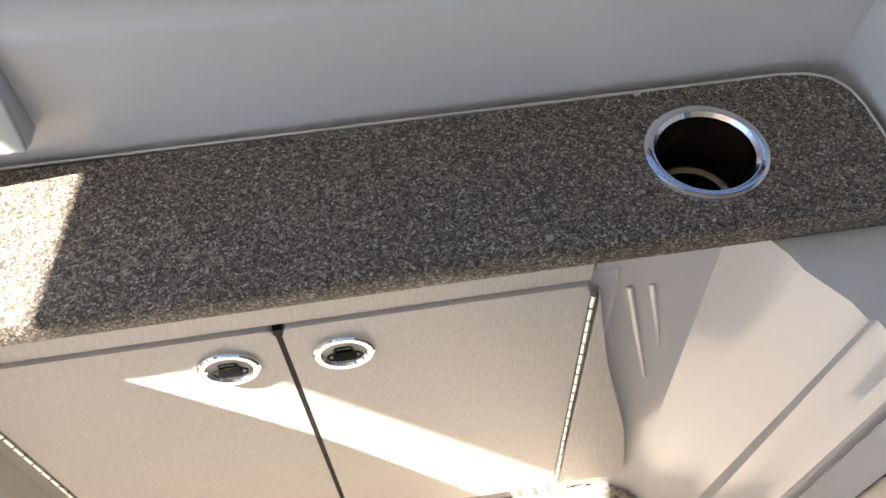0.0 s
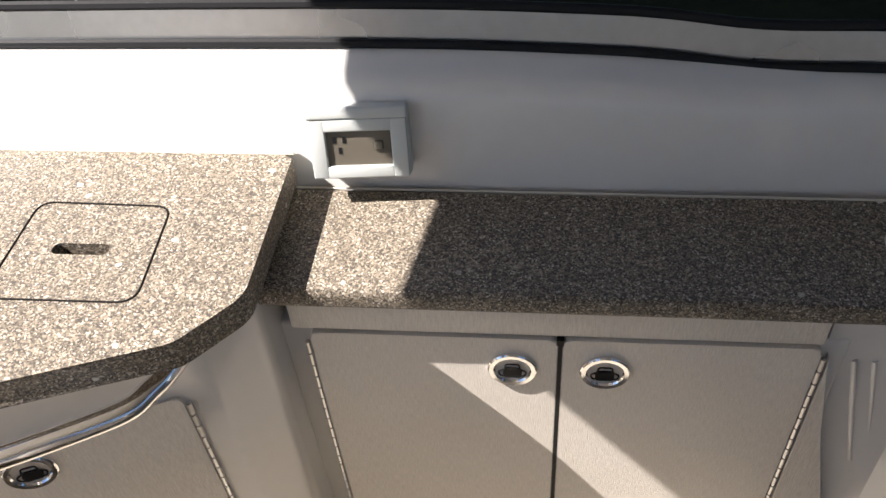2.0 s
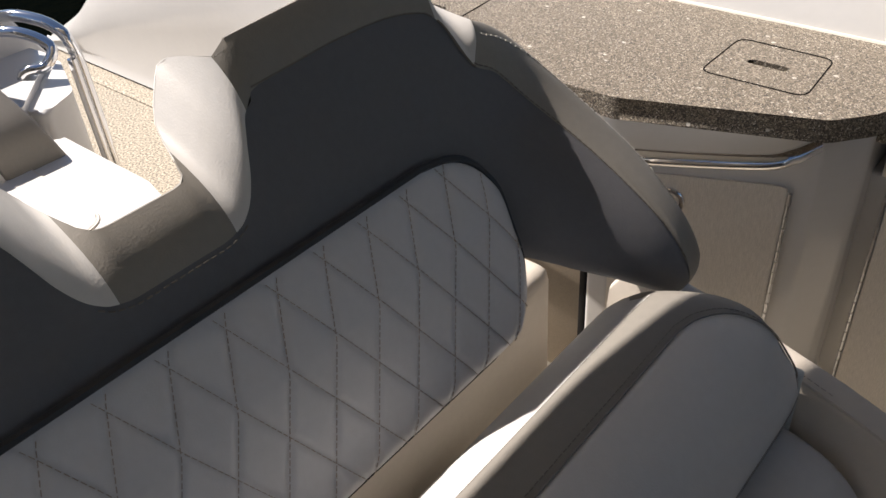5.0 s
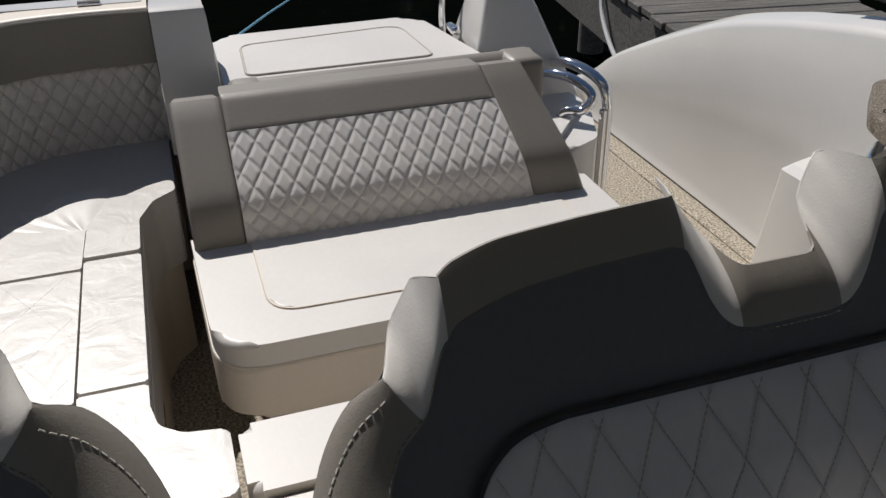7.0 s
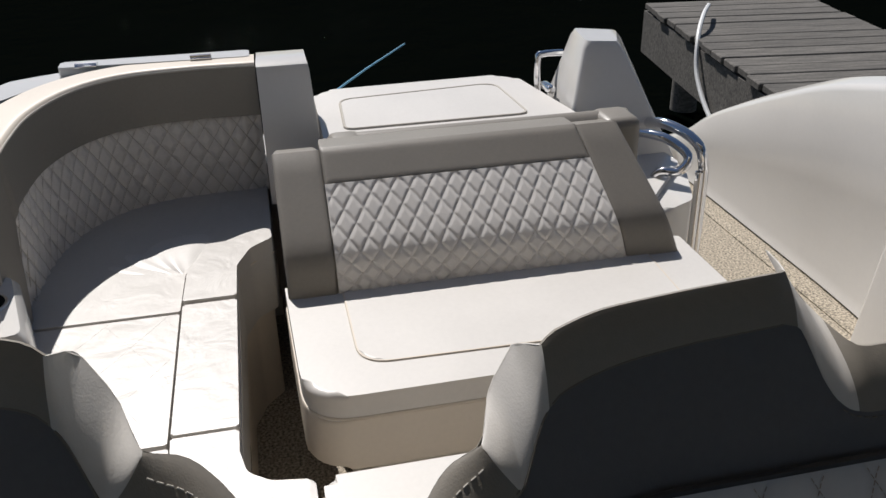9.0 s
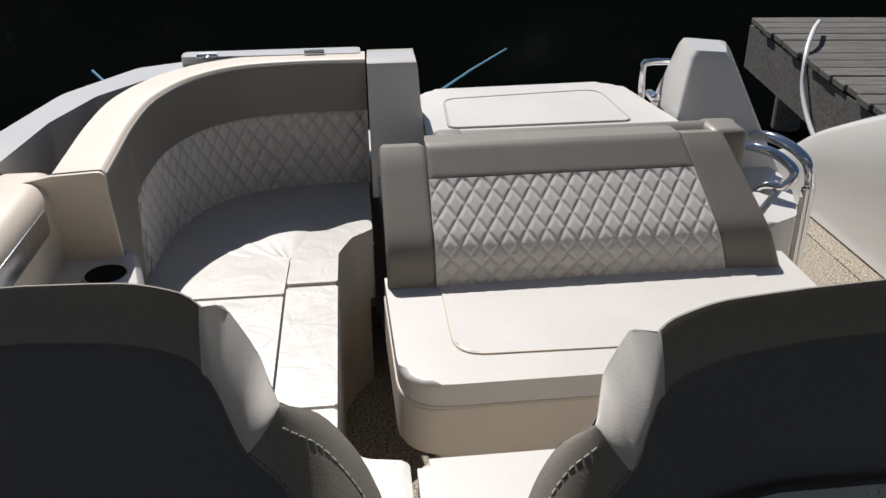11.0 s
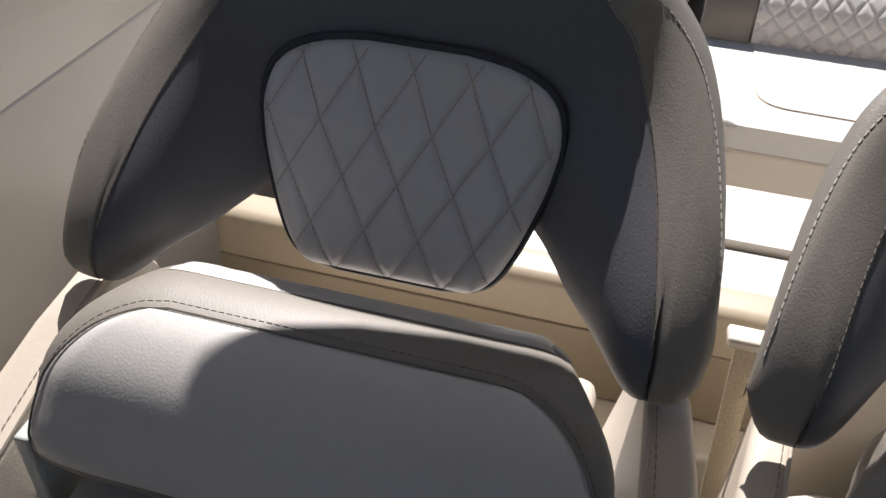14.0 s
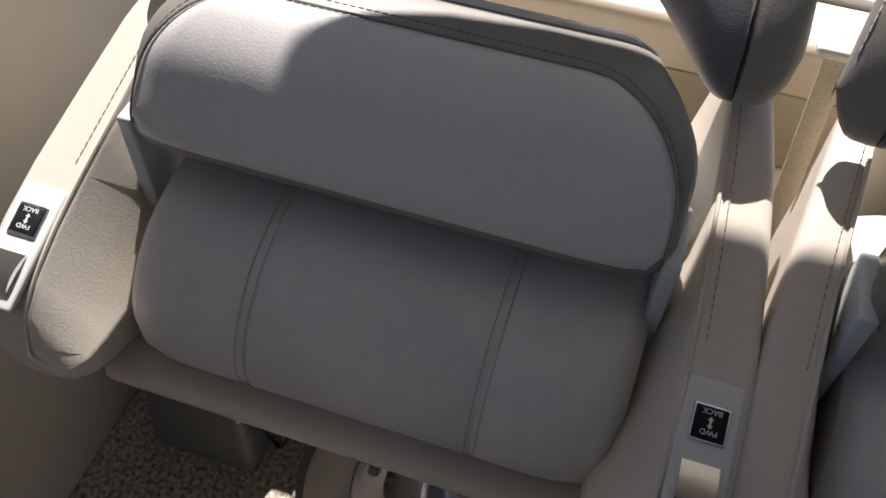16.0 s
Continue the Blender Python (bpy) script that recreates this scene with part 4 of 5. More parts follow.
            o = rounded([(0.0, low), (0.0, low + 0.35 * tall_), (0.050 * k, top), (0.112 * k, top), (0.116 * k, low + 0.3 * tall_), (0.085 * k, low)], [0.012, 0.02, 0.010, 0.016, 0.02, 0.014], 5)
            f = {-0.195: 0.86, -0.188: 0.62}.get(x, 1.0)
            mid_y, mid_z = 0.058 * k, (top + low) / 2
            rings.append([Vector((x, y0 + g * (mid_y + (q[0] - mid_y) * f), mid_z + (q[1] - mid_z) * f)) for q in o])
            crest.append((x, k, top, low))
        arm = part("arm", loft(rings), VINYL_WARM, s, "cream padded seat arm")
        part("arm_piping", tube(spline([(x, y0 + g * 0.053 * k, z + 0.0002) for x, k, z, _ in crest[1:]] + [(-0.195, y0 + g * 0.012, 0.572)], 4), 0.0022, 6), VINYL_WARM, arm)
        part("arm_stitching", dashes([(x, y0 + g * 0.064 * k, z + 0.0008) for x, k, z, _ in crest[2:6]], 0.0006, 0.006, 0.003, 4), STITCH_BROWN, arm)
    part("skirt", box(-0.36, -0.232, cy - cw - 0.02, cy + cw + 0.02, 0.494, 0.521, 0.012), VINYL_WARM, s)
    part("back_frame", box(-0.75, -0.63 if w < 0.05 else -0.69, cy - cw * 0.97, cy + cw * 0.97, 0.40, 0.60 if w < 0.05 else 0.775, 0.02), VINYL_WARM, s, "cream frame between seat and backrest")
    part("seat_frame", box(-0.60, -0.36, cy - cw * 0.8, cy + cw * 0.8, 0.40, 0.49, 0.01), GEL_CREAM, s)
    return s, b, cw


HS_Y, DH_Y = -1.361, -0.470
hs_panel = lambda z: lerp_table([(0.782, 0.055), (0.787, 0.088), (0.797, 0.106), (0.82, 0.121), (0.86, 0.137), (0.905, 0.150), (0.935, 0.154), (0.96, 0.150), (0.98, 0.136), (0.993, 0.112), (1.0, 0.085), (1.004, 0.05)], z)
dh_panel = lambda z: lerp_table([(0.785, 0.26), (0.79, 0.295), (0.805, 0.325), (0.83, 0.345), (0.87, 0.357), (0.93, 0.357), (0.96, 0.345), (0.985, 0.32), (0.995, 0.295), (1.0, 0.26)], z)
hs, _, hs_w = helm_seat("helm_seat", "single helm seat in charcoal, taupe and pale quilted vinyl", HS_Y, 0.0, False, hs_panel, (0.782, 1.004))
dh, _, _ = helm_seat("double_seat", "double-wide companion seat in charcoal, taupe and pale quilted vinyl", DH_Y, 0.222, True, dh_panel, (0.785, 1.0))

# pedestals
for own, places in ((hs, ((-0.415, HS_Y + 0.052),)), (dh, ((-0.38, DH_Y - 0.2), (-0.38, DH_Y + 0.2)))):
    for px, py in places:
        part("pedestal", lathe([(0.078, 0.038), (0.066, 0.055), (0.052, 0.10), (0.045, 0.16), (0.042, 0.30), (0.07, 0.38), (0.10, 0.41), (0.0, 0.41)], (px, py, 0.0), 36), CHROME, own, "polished steel pedestal")
        flange = part("floor_flange", lathe([(0.205, 0.0), (0.203, 0.016), (0.19, 0.026), (0.14, 0.030), (0.0, 0.030)], (px, py, 0.0), 48), GEL_CREAM, own, "cream round floor flange")
        part("base_plate", lathe([(0.128, 0.029), (0.128, 0.036), (0.124, 0.039), (0.0, 0.039)], (px, py, 0.0), 40), STEEL, own, "brushed steel base plate")
        part("rim", lathe([(0.204, 0.0), (0.222, 0.0), (0.220, 0.007), (0.204, 0.010)], (px, py, 0.0), 48), TAUPE, flange, "brown sealing rim")
        for k in range(6):
            a = k * math.pi / 3 - math.pi / 2
            part("bolt", lathe([(0.010, 0.0), (0.010, 0.005), (0.006, 0.006), (0.005, 0.003), (0.0, 0.003)], (px + 0.1 * math.cos(a), py + 0.1 * math.sin(a), 0.039), 10), STEEL, flange)
lever = part("slide_lever", box(-0.37, -0.285, HS_Y + 0.03, HS_Y + 0.125, 0.398, 0.410, 0.004), BLACK, hs, "black seat slide lever")
part("lever_edge", tube([(-0.284, HS_Y + 0.024, 0.404), (-0.284, HS_Y + 0.131, 0.404)], 0.006, 8), CHROME, lever)
part("cable", tube(spline([(-0.400, -1.533, 0.410), (-0.340, -1.533, 0.286), (-0.340, -1.528, 0.231), (-0.340, -1.512, 0.199), (-0.340, -1.492, 0.239), (-0.340, -1.480, 0.288), (-0.400, -1.480, 0.410)], 5), 0.004, 8), BLACK, hs, "black cable looped under the seat")

# switches on the helm seat arms
for g in (-1, 1):
    cx, cyy, cz = -0.258, HS_Y + g * (hs_w + 0.072), 0.668
    m = Matrix.Translation((cx, cyy, cz)) @ Matrix.Rotation(radians(20), 4, "Y") @ Matrix.Scale(0.85, 4)
    pl = part("switch_plate", tilted(box(-0.075, 0.07, -0.028, 0.028, -0.006, 0.004, 0.004), m), GEL, hs, "white switch plate")
    part("switch_bezel", tilted(box(-0.05, -0.012, -0.018, 0.018, 0.003, 0.0065, 0.002), m), CHROME, pl)
    part("switch", tilted(box(-0.047, -0.015, -0.0155, 0.0155, 0.006, 0.008, 0.001), m), BLACK, pl, "black switch with white print")
    for word, off, flip in (("BACK", -0.0425, 1), ("FWD", -0.0225, 1)):
        cu = bpy.data.curves.new("switch_text", "FONT")
        cu.body, cu.size, cu.align_x, cu.align_y, cu.extrude = word, 0.0075, "CENTER", "CENTER", 0.0002
        t = new("switch_text", cu)
        dg = bpy.context.evaluated_depsgraph_get()
        me = bpy.data.meshes.new_from_object(t.evaluated_get(dg))
        bpy.data.objects.remove(t)
        me.materials.append(WHITE)
        ob = new("switch_text", me)
        ob.parent = pl
        ob.matrix_world = m @ pose(off, 0, 0.0083, 0, 0, -90)
    for off, d in ((-0.034, -1), (-0.029, 1)):
        bm = prism([(off + d * 0.0035, 0.0), (off, -0.003), (off, -0.001), (off - d * 0.003, -0.001), (off - d * 0.003, 0.001), (off, 0.001), (off, 0.003)], 0.008, 0.0085)
        part("switch_arrow", tilted(bm, m), WHITE, pl, smooth=False)
    rings = []
    for a in span(-0.1, 1.45, 8):
        rings.append([m @ Vector((0.012 + 0.05 * math.sin(a), y, 0.003 + 0.02 * math.sin(a * 1.1) - 0.045 * (1 - math.cos(a)) + dz)) for y, dz in ((-0.018, 0), (-0.018, 0.006), (0.018, 0.006), (0.018, 0))])
    part("lever", loft(rings), CHROME, hs, "chromed release lever")


# ---------------------------------------------------------------- aft bench
bench = thing("aft_bench", "cream aft bench seat with taupe trim and pearl quilted back", "bench")


def bench_x(z):
    """Front of the bench back, which leans towards the stern."""
    return -1.975 - 0.22 * (z - 0.575) - 1.08 * 0.011 * math.log(1 + math.exp((z - 0.622) / 0.011))


def pad_block(name, left, right, z0, z1, material, proud, label="", thick=0.10, r=0.012, nz=16, ny=16):
    """A soft panel of the bench back between two heights; left and right give its sides by height."""
    def f(u, v, back=False):
        z = z0 + (z1 - z0) * v
        y0, y1 = left(z), right(z)
        y = y0 + (y1 - y0) * (0.5 - 0.5 * math.cos(math.pi * u))
        e = min(1.0, max(0.0, min(y - y0, y1 - y, z1 - z, z - z0)) / r)
        k = math.sqrt(1 - (1 - e) ** 2)
        x = bench_x(z) + proud
        return (x - r * 0.8 - thick * k if back else x - r * 0.8 * (1 - k), y, z)
    return part(name, merge(patch(f, ny, nz), patch(lambda u, v: f(u, v, True), ny, nz)), material, bench, label)


quilt_l = lambda z: -0.915
quilt_r = lambda z: -0.206 - 0.20 * (z - 0.583)
outer_l = lambda z: -1.032
outer_r = lambda z: -0.088 - 0.31 * (z - 0.645)
QZ = 0.740
pad_block("side_panel", outer_l, quilt_l, 0.50, 0.799, TAUPE, 0.010, "taupe side panel of the back", ny=14)
pad_block("side_panel", quilt_r, outer_r, 0.50, 0.801, TAUPE, 0.010, "taupe side panel of the back", ny=14)
pad_block("top_panel", quilt_l, quilt_r, QZ - 0.002, 0.803, TAUPE, 0.010, "taupe top roll of the back", ny=40)


def bench_quilt(u, v):
    z = 0.50 + (QZ + 0.002 - 0.50) * v
    y0, y1 = quilt_l(z), quilt_r(z)
    y = y0 + (y1 - y0) * u
    d = min(y - y0, y1 - y, QZ + 0.002 - z)
    a, b = y / 0.0475 + z / 0.048, y / 0.0475 - z / 0.048
    return (bench_x(z) + 0.011 + diamond(a, b, 0.0055, 0.42) * min(1.0, max(0.0, d) / 0.006), y, z)


part("quilted_panel", patch(bench_quilt, 300, 110), QUILT_PEARL, bench, "pearl quilted vinyl panel")
part("quilt_seam", quilt_lines(lambda y, z: (bench_x(z) + 0.0058, y, z), 0.0475, 0.048, (-0.91, -0.20), (0.535, QZ), (0.0, 0, 0), 0.0009, lambda y, z: quilt_l(z) < y < quilt_r(z)), STITCH_LIGHT, bench)
# seat
so = rounded([(-2.03, -1.038), (-1.56, -1.026), (-1.56, -0.05), (-1.70, -0.015), (-2.06, -0.015)], [0.02, 0.11, 0.08, 0.08, 0.03], 8)
part("seat", prism(so, 0.405, 0.535, 0.054, 9, True), VINYL, bench, "cream vinyl seat cushion")
inn = rounded([(-2.055, -0.905), (-1.66, -0.905), (-1.64, -0.15), (-2.06, -0.135)], [0.01, 0.07, 0.06, 0.01], 8)
part("seat_inset", prism(inn, 0.520, 0.538, 0.008, 4, True), VINYL, bench)
part("inset_piping", tube([(x, y, 0.5355) for x, y in inn], 0.0032, 6, True), VINYL_WARM, bench)
part("seat_piping", tube([(x, y, 0.479) for x, y in so], 0.0035, 6, True), VINYL_WARM, bench)
fo = rounded([(-2.03, -1.041), (-1.557, -1.029), (-1.557, -0.047), (-1.70, -0.012), (-2.06, -0.012)], [0.02, 0.11, 0.08, 0.08, 0.03], 8)
part("front_panel", prism(fo, 0.355, 0.4765, 0.012, 3), VINYL_WARM, bench, "cream vinyl front of the seat box")
part("seat_base", prism(rounded([(-2.1, -0.93), (-1.66, -0.90), (-1.62, -0.15), (-1.72, -0.04), (-2.2, -0.04), (-2.2, -0.93)], [0, 0.06, 0.06, 0.05, 0, 0]), 0.0, 0.375, 0.0), GEL_CREAM, bench)

# rear sun pad, with its own low back
padt = thing("sun_pad", "white vinyl sun pad on the stern behind the bench", "cushion")
po = rounded([(-2.33, -0.885), (-2.33, -0.10), (-2.50, -0.12), (-2.99, -0.19), (-2.97, -0.875)], [0.03, 0.03, 0.02, 0.10, 0.08], 8)
part("pad", prism(po, 0.56, 0.725, 0.035, 5, True), VINYL, padt)
pin = rounded([(-2.555, -0.815), (-2.555, -0.265), (-2.885, -0.28), (-2.84, -0.80)], [0.03, 0.03, 0.06, 0.05], 8)
part("pad_inset", prism(pin, 0.70, 0.7285, 0.006, 3, True), VINYL, padt)
part("inset_piping", tube([(x, y, 0.7265) for x, y in pin], 0.0045, 6, True), STITCH_LIGHT, padt)
aft = thing("stern_cushion", "low taupe and quilted backrest facing the sun pad", "cushion")


def low_back(u, v):
    y = -0.87 + 0.83 * u
    a = math.pi * v
    return (-2.335 - 0.060 * math.cos(a) - 0.03 * math.sin(a), y, 0.59 + 0.192 * math.sin(a) ** 0.6)


part("roll", patch(low_back, 20, 24), TAUPE, aft)
part("end_cap", box(-2.40, -2.27, -0.885, -0.79, 0.56, 0.783, 0.025, 4), TAUPE, aft, "taupe end block")
part("end_cap", box(-2.40, -2.27, -0.14, -0.03, 0.56, 0.783, 0.025, 4), TAUPE, aft, "taupe end block")


def low_quilt(u, v):
    y, s = -0.79 + 0.65 * u, v
    x, z = -2.380 - 0.11 * s, 0.760 - 0.06 * s
    return (x, y, z + 0.012 - 0.012 * (1 - min(1.0, 4 * min(s, 1 - s))) + diamond(y / 0.05 + s * 1.6, y / 0.05 - s * 1.6, 0.004, 0.45))


part("quilted_panel", patch(low_quilt, 160, 24), QUILT_PEARL, aft)

# stern structure under the pads
stern = part("stern_deck", merge(prism(rounded([(-2.20, -1.0), (-2.20, -0.02), (-2.45, 0.19), (-3.05, 0.12), (-3.05, -1.72), (-2.80, -1.72), (-2.80, -1.05), (-2.36, -1.0)], [0.02, 0.04, 0.06, 0.1, 0.2, 0.05, 0.01, 0.02]), 0.0, 0.565, 0.01, 2)), GEL)
tagged(stern, "white moulded stern deck", "deck", kind="structure")
swim = part("swim_platform", prism(rounded([(-3.0, -1.75), (-3.0, 0.95), (-3.75, 0.8), (-3.85, 0.3), (-3.85, -1.4), (-3.7, -1.65)], 0.1), -0.30, -0.12, 0.03), GEL)
tagged(swim, "white swim platform at the stern", "platform", kind="structure")

post = thing("stern_post", "white moulded post between lounge and sun pad", "post", kind="structure")
part("body", loft([[Vector((x0, -1.045, z)), Vector((x0, -0.875 - 0.05 * t, z)), Vector((x1, -0.89 - 0.02 * t, z)), Vector((x1, -1.04, z))] for z, x0, x1, t in ((0.5, -2.60, -2.84, 0.0), (0.885, -2.625, -2.80, 0.45), (0.905, -2.635, -2.79, 0.5), (0.912, -2.65, -2.775, 0.55))]), GEL, post)

fin = thing("stern_fin", "tapered white moulded fin beside the stern walkway", "fin", kind="structure")
part("body", loft([rounded([Vector(p) for p in q], 0.018, 3) for q in (
    [(-2.52, -0.17, 0.50), (-2.52, 0.24, 0.50), (-2.86, 0.27, 0.50), (-2.86, -0.15, 0.50)],
    [(-2.56, -0.125, 0.70), (-2.56, 0.15, 0.68), (-2.84, 0.21, 0.68), (-2.84, -0.11, 0.70)],
    [(-2.61, -0.08, 0.890), (-2.61, 0.05, 0.880), (-2.79, 0.115, 0.880), (-2.80, -0.055, 0.895)],
    [(-2.63, -0.065, 0.912), (-2.63, 0.035, 0.904), (-2.77, 0.09, 0.904), (-2.78, -0.05, 0.917)])]), GEL, fin)

# cup holder block and rail beside the walkway
blk = thing("cup_holder_block", "white moulded corner block with a steel cup holder", "cup holder")
part("body", prism(rounded([(-2.16, 0.0), (-2.22, 0.12), (-2.42, 0.20), (-2.55, 0.20), (-2.55, -0.02)], [0.03, 0.06, 0.05, 0.03, 0]), 0.0, 0.545, 0.015, 3), GEL, blk)
part("cup", lathe([(0.052, 0.0), (0.050, 0.004), (0.043, 0.004), (0.041, 0.0), (0.039, -0.003), (0.034, -0.004), (0.0, -0.004)], (-2.43, 0.115, 0.548), 32), STEEL, blk, "steel cup holder")
# thin near-black disc paints the shaded hole; the block isn't cut
part("cup_well", lathe([(0.0, 0.0), (0.038, 0.0), (0.038, 0.001), (0.0, 0.001)], (-2.43, 0.115, 0.5485), 32), DARK, blk, "flat dark disc for the shaded cup well")
grab = thing("grab_rail", "polished steel grab rail beside the stern walkway", "rail")
part("bar", tube(spline([(-2.58, 0.12, 0.655), (-2.49, 0.155, 0.675), (-2.40, 0.198, 0.655), (-2.36, 0.217, 0.60), (-2.355, 0.222, 0.45), (-2.355, 0.222, 0.0)], 8), 0.016, 12), CHROME, grab)
part("bar", tube(spline([(-2.50, 0.05, 0.66), (-2.40, 0.11, 0.665), (-2.33, 0.15, 0.63), (-2.32, 0.12, 0.59), (-2.36, 0.07, 0.57), (-2.385, 0.06, 0.44)], 8), 0.014, 12), CHROME, grab)
part("bar", tube([(-2.325, 0.19, 0.58), (-2.325, 0.195, 0.0)], 0.012, 10), CHROME, grab)
gr2 = thing("stern_rail", "small polished steel rail on the stern", "rail")
part("bar", tube(spline([(-2.83, -0.145, 0.70), (-2.84, -0.145, 0.81), (-2.84, -0.125, 0.825), (-2.84, -0.06, 0.825)], 6), 0.011, 10), CHROME, gr2)
part("cleat", box(-2.80, -2.72, -0.15, -0.12, 0.725, 0.75, 0.01), CHROME, gr2)

step = thing("step_block", "white moulded block standing by the side wall", "step block")
part("body", loft([rounded([Vector(p) for p in q], 0.02, 3) for q in (
    [(-2.13, 0.66, 0.0), (-2.13, 0.82, 0.0), (-1.70, 0.82, 0.0), (-1.70, 0.60, 0.0)],
    [(-2.085, 0.67, 0.42), (-2.10, 0.82, 0.43), (-1.70, 0.82, 0.47), (-1.70, 0.62, 0.46)],
    [(-2.06, 0.69, 0.445), (-2.08, 0.82, 0.455), (-1.72, 0.81, 0.49), (-1.72, 0.64, 0.48)])]), GEL, step)
part("foot_trim", box(-2.145, -2.09, 0.645, 0.70, 0.0, 0.022, 0.008), VINYL_WARM, step)
bind = part("carpet_binding", box(-3.6, -1.7, 0.735, 0.775, 0.0, 0.006, 0.002), CARPET)
tagged(bind, "tan carpet binding along the wall", "trim", kind="structure")

# ---------------------------------------------------------------- starboard lounge
SEAT = 0.497


def curve_back(t):
    """Plan line along the foot of the curved lounge back; t from the stern end to the forward end."""
    line = curve_back.line
    i = min(len(line) - 1, max(0, t * (len(line) - 1)))
    k = int(i)
    return line[k].lerp(line[min(k + 1, len(line) - 1)], i - k)


curve_back.line = spline([(-2.735, -1.048, 0), (-2.735, -1.22, 0), (-2.70, -1.40, 0), (-2.60, -1.525, 0), (-2.44, -1.60, 0), (-2.27, -1.622, 0), (-2.08, -1.622, 0), (-1.965, -1.62, 0)], 8)


def lean(t, z):
    """How far the back comes forward with height, most at the stern end."""
    return -0.075 * (z - 0.49) * (1 - smooth(t / 0.6))


def out_of(t):
    a, b = curve_back(max(0, t - 0.02)), curve_back(min(1, t + 0.02))
    d = (b - a).normalized()
    return Vector((d.y, -d.x, 0)) * (1 if Vector((d.y, -d.x, 0)).dot(curve_back(t) - Vector((-2.1, -1.2, 0))) > 0 else -1)


lounge = thing("cockpit_lounge", "cream and taupe curved cockpit lounge with quilted back", "lounge seat")


def quilt_band(u, v):
    t = u * 0.80
    p, o = curve_back(t), out_of(t)
    z = 0.49 + 0.26 * v
    L = u * 1.12
    a, b = L / 0.056 + z / 0.075, L / 0.056 - z / 0.075
    d = min(1.0, min(1 - v, u, 1 - u) / 0.06)
    return p + o * (lean(t, z) + 0.006 * v + 0.012 - 0.012 * d - diamond(a, b, 0.007, 0.6)) + Vector((0, 0, z))


part("quilted_back", patch(quilt_band, 260, 70), QUILT_PEARL, lounge, "pearl quilted band of the curved back")


def band_seam(L, z):
    t = L / 1.12 * 0.80
    v = (z - 0.49) / 0.26
    return curve_back(t) + out_of(t) * (lean(t, z) + 0.006 * v + 0.0055) + Vector((0, 0, z))


part("quilt_seam", quilt_lines(band_seam, 0.056, 0.075, (0.01, 1.11), (0.495, 0.742), (0, 0, 0), 0.0012), STITCH_LIGHT, lounge)


def upper_band(u, v):
    t = u
    p, o = curve_back(t), out_of(t)
    low = 0.743 if t < 0.76 else 0.743 - 0.265 * smooth((t - 0.76) / 0.12)
    if v < 0.55:
        k = v / 0.55
        z, d = low + (0.882 - low) * k, -0.004 + 0.010 * k
        if t > 0.78:
            d = -0.006 + 0.015 * (z - 0.48) / 0.4
    elif v < 0.75:
        a = (v - 0.55) / 0.20 * math.pi / 2
        z, d = 0.882 + 0.016 * math.sin(a), 0.006 + 0.016 * (1 - math.cos(a))
    else:
        k = (v - 0.75) / 0.25
        z, d = 0.898 - 0.004 * k, 0.022 + 0.095 * k
    lift = -0.032 * smooth((t - 0.3) / 0.7)
    return p + o * (d + lean(t, z)) + Vector((0, 0, z + lift * smooth((z - 0.6) / 0.3)))


# unseen sheet added inside the back to stop sun leaking through its gap
part("back_core", patch(lambda u, v: curve_back(u) + out_of(u) * (0.055 + lean(u, 0.4 + 0.47 * v)) + Vector((0, 0, 0.40 + (0.475 - 0.03 * smooth((u - 0.3) / 0.7)) * v)), 80, 6), TAUPE, lounge)
part("back_roll", patch(upper_band, 110, 40), TAUPE, lounge, "taupe vinyl upper roll of the back")
part("roll_top", patch(lambda u, v: upper_band(u, 0.60 + 0.40 * v) + Vector((0, 0, 0.0025)), 110, 12), VINYL_WARM, lounge, "cream top of the back roll")
part("roll_piping", tube([upper_band(u, 0.60) + Vector((0, 0, 0.002)) for u in span(0, 1, 80)], 0.003, 6), STITCH_LIGHT, lounge)
part("end_face", loft([[upper_band(1.0, v) for v in span(0, 1, 20)] + [Vector((-1.965, -1.85, 0.84)), Vector((-1.965, -1.85, 0.46))],
                       [upper_band(1.0, v) + Vector((0.012, 0, 0)) for v in span(0, 1, 20)] + [Vector((-1.95, -1.85, 0.84)), Vector((-1.95, -1.85, 0.46))]]), VINYL_WARM, lounge)


def cushion(name, outline, radii, z0, z1, bevel, material, parent, label=""):
    return part(name, prism(rounded(outline, radii, 8), z0, z1, bevel, 5, True), material, parent, label)


# seat: inner field cushions, and the rolled front edge in three lengths
cushion("seat_corner", [(-2.035, -1.285), (-2.035, -1.62), (-2.22, -1.66), (-2.46, -1.63), (-2.64, -1.54), (-2.74, -1.40), (-2.76, -1.055), (-2.425, -1.055), (-2.40, -1.13), (-2.34, -1.22), (-2.22, -1.28)], [0.004, 0.01, 0.1, 0.1, 0.1, 0.1, 0.01, 0.02, 0.05, 0.06, 0.05], 0.38, SEAT, 0.032, WORN, lounge, "cream corner seat cushion")
cushion("seat_field", [(-1.549, -1.286), (-1.549, -1.62), (-2.026, -1.62), (-2.026, -1.286)], 0.004, 0.38, SEAT - 0.002, 0.032, WORN, lounge, "cream seat cushion with faint stitching")
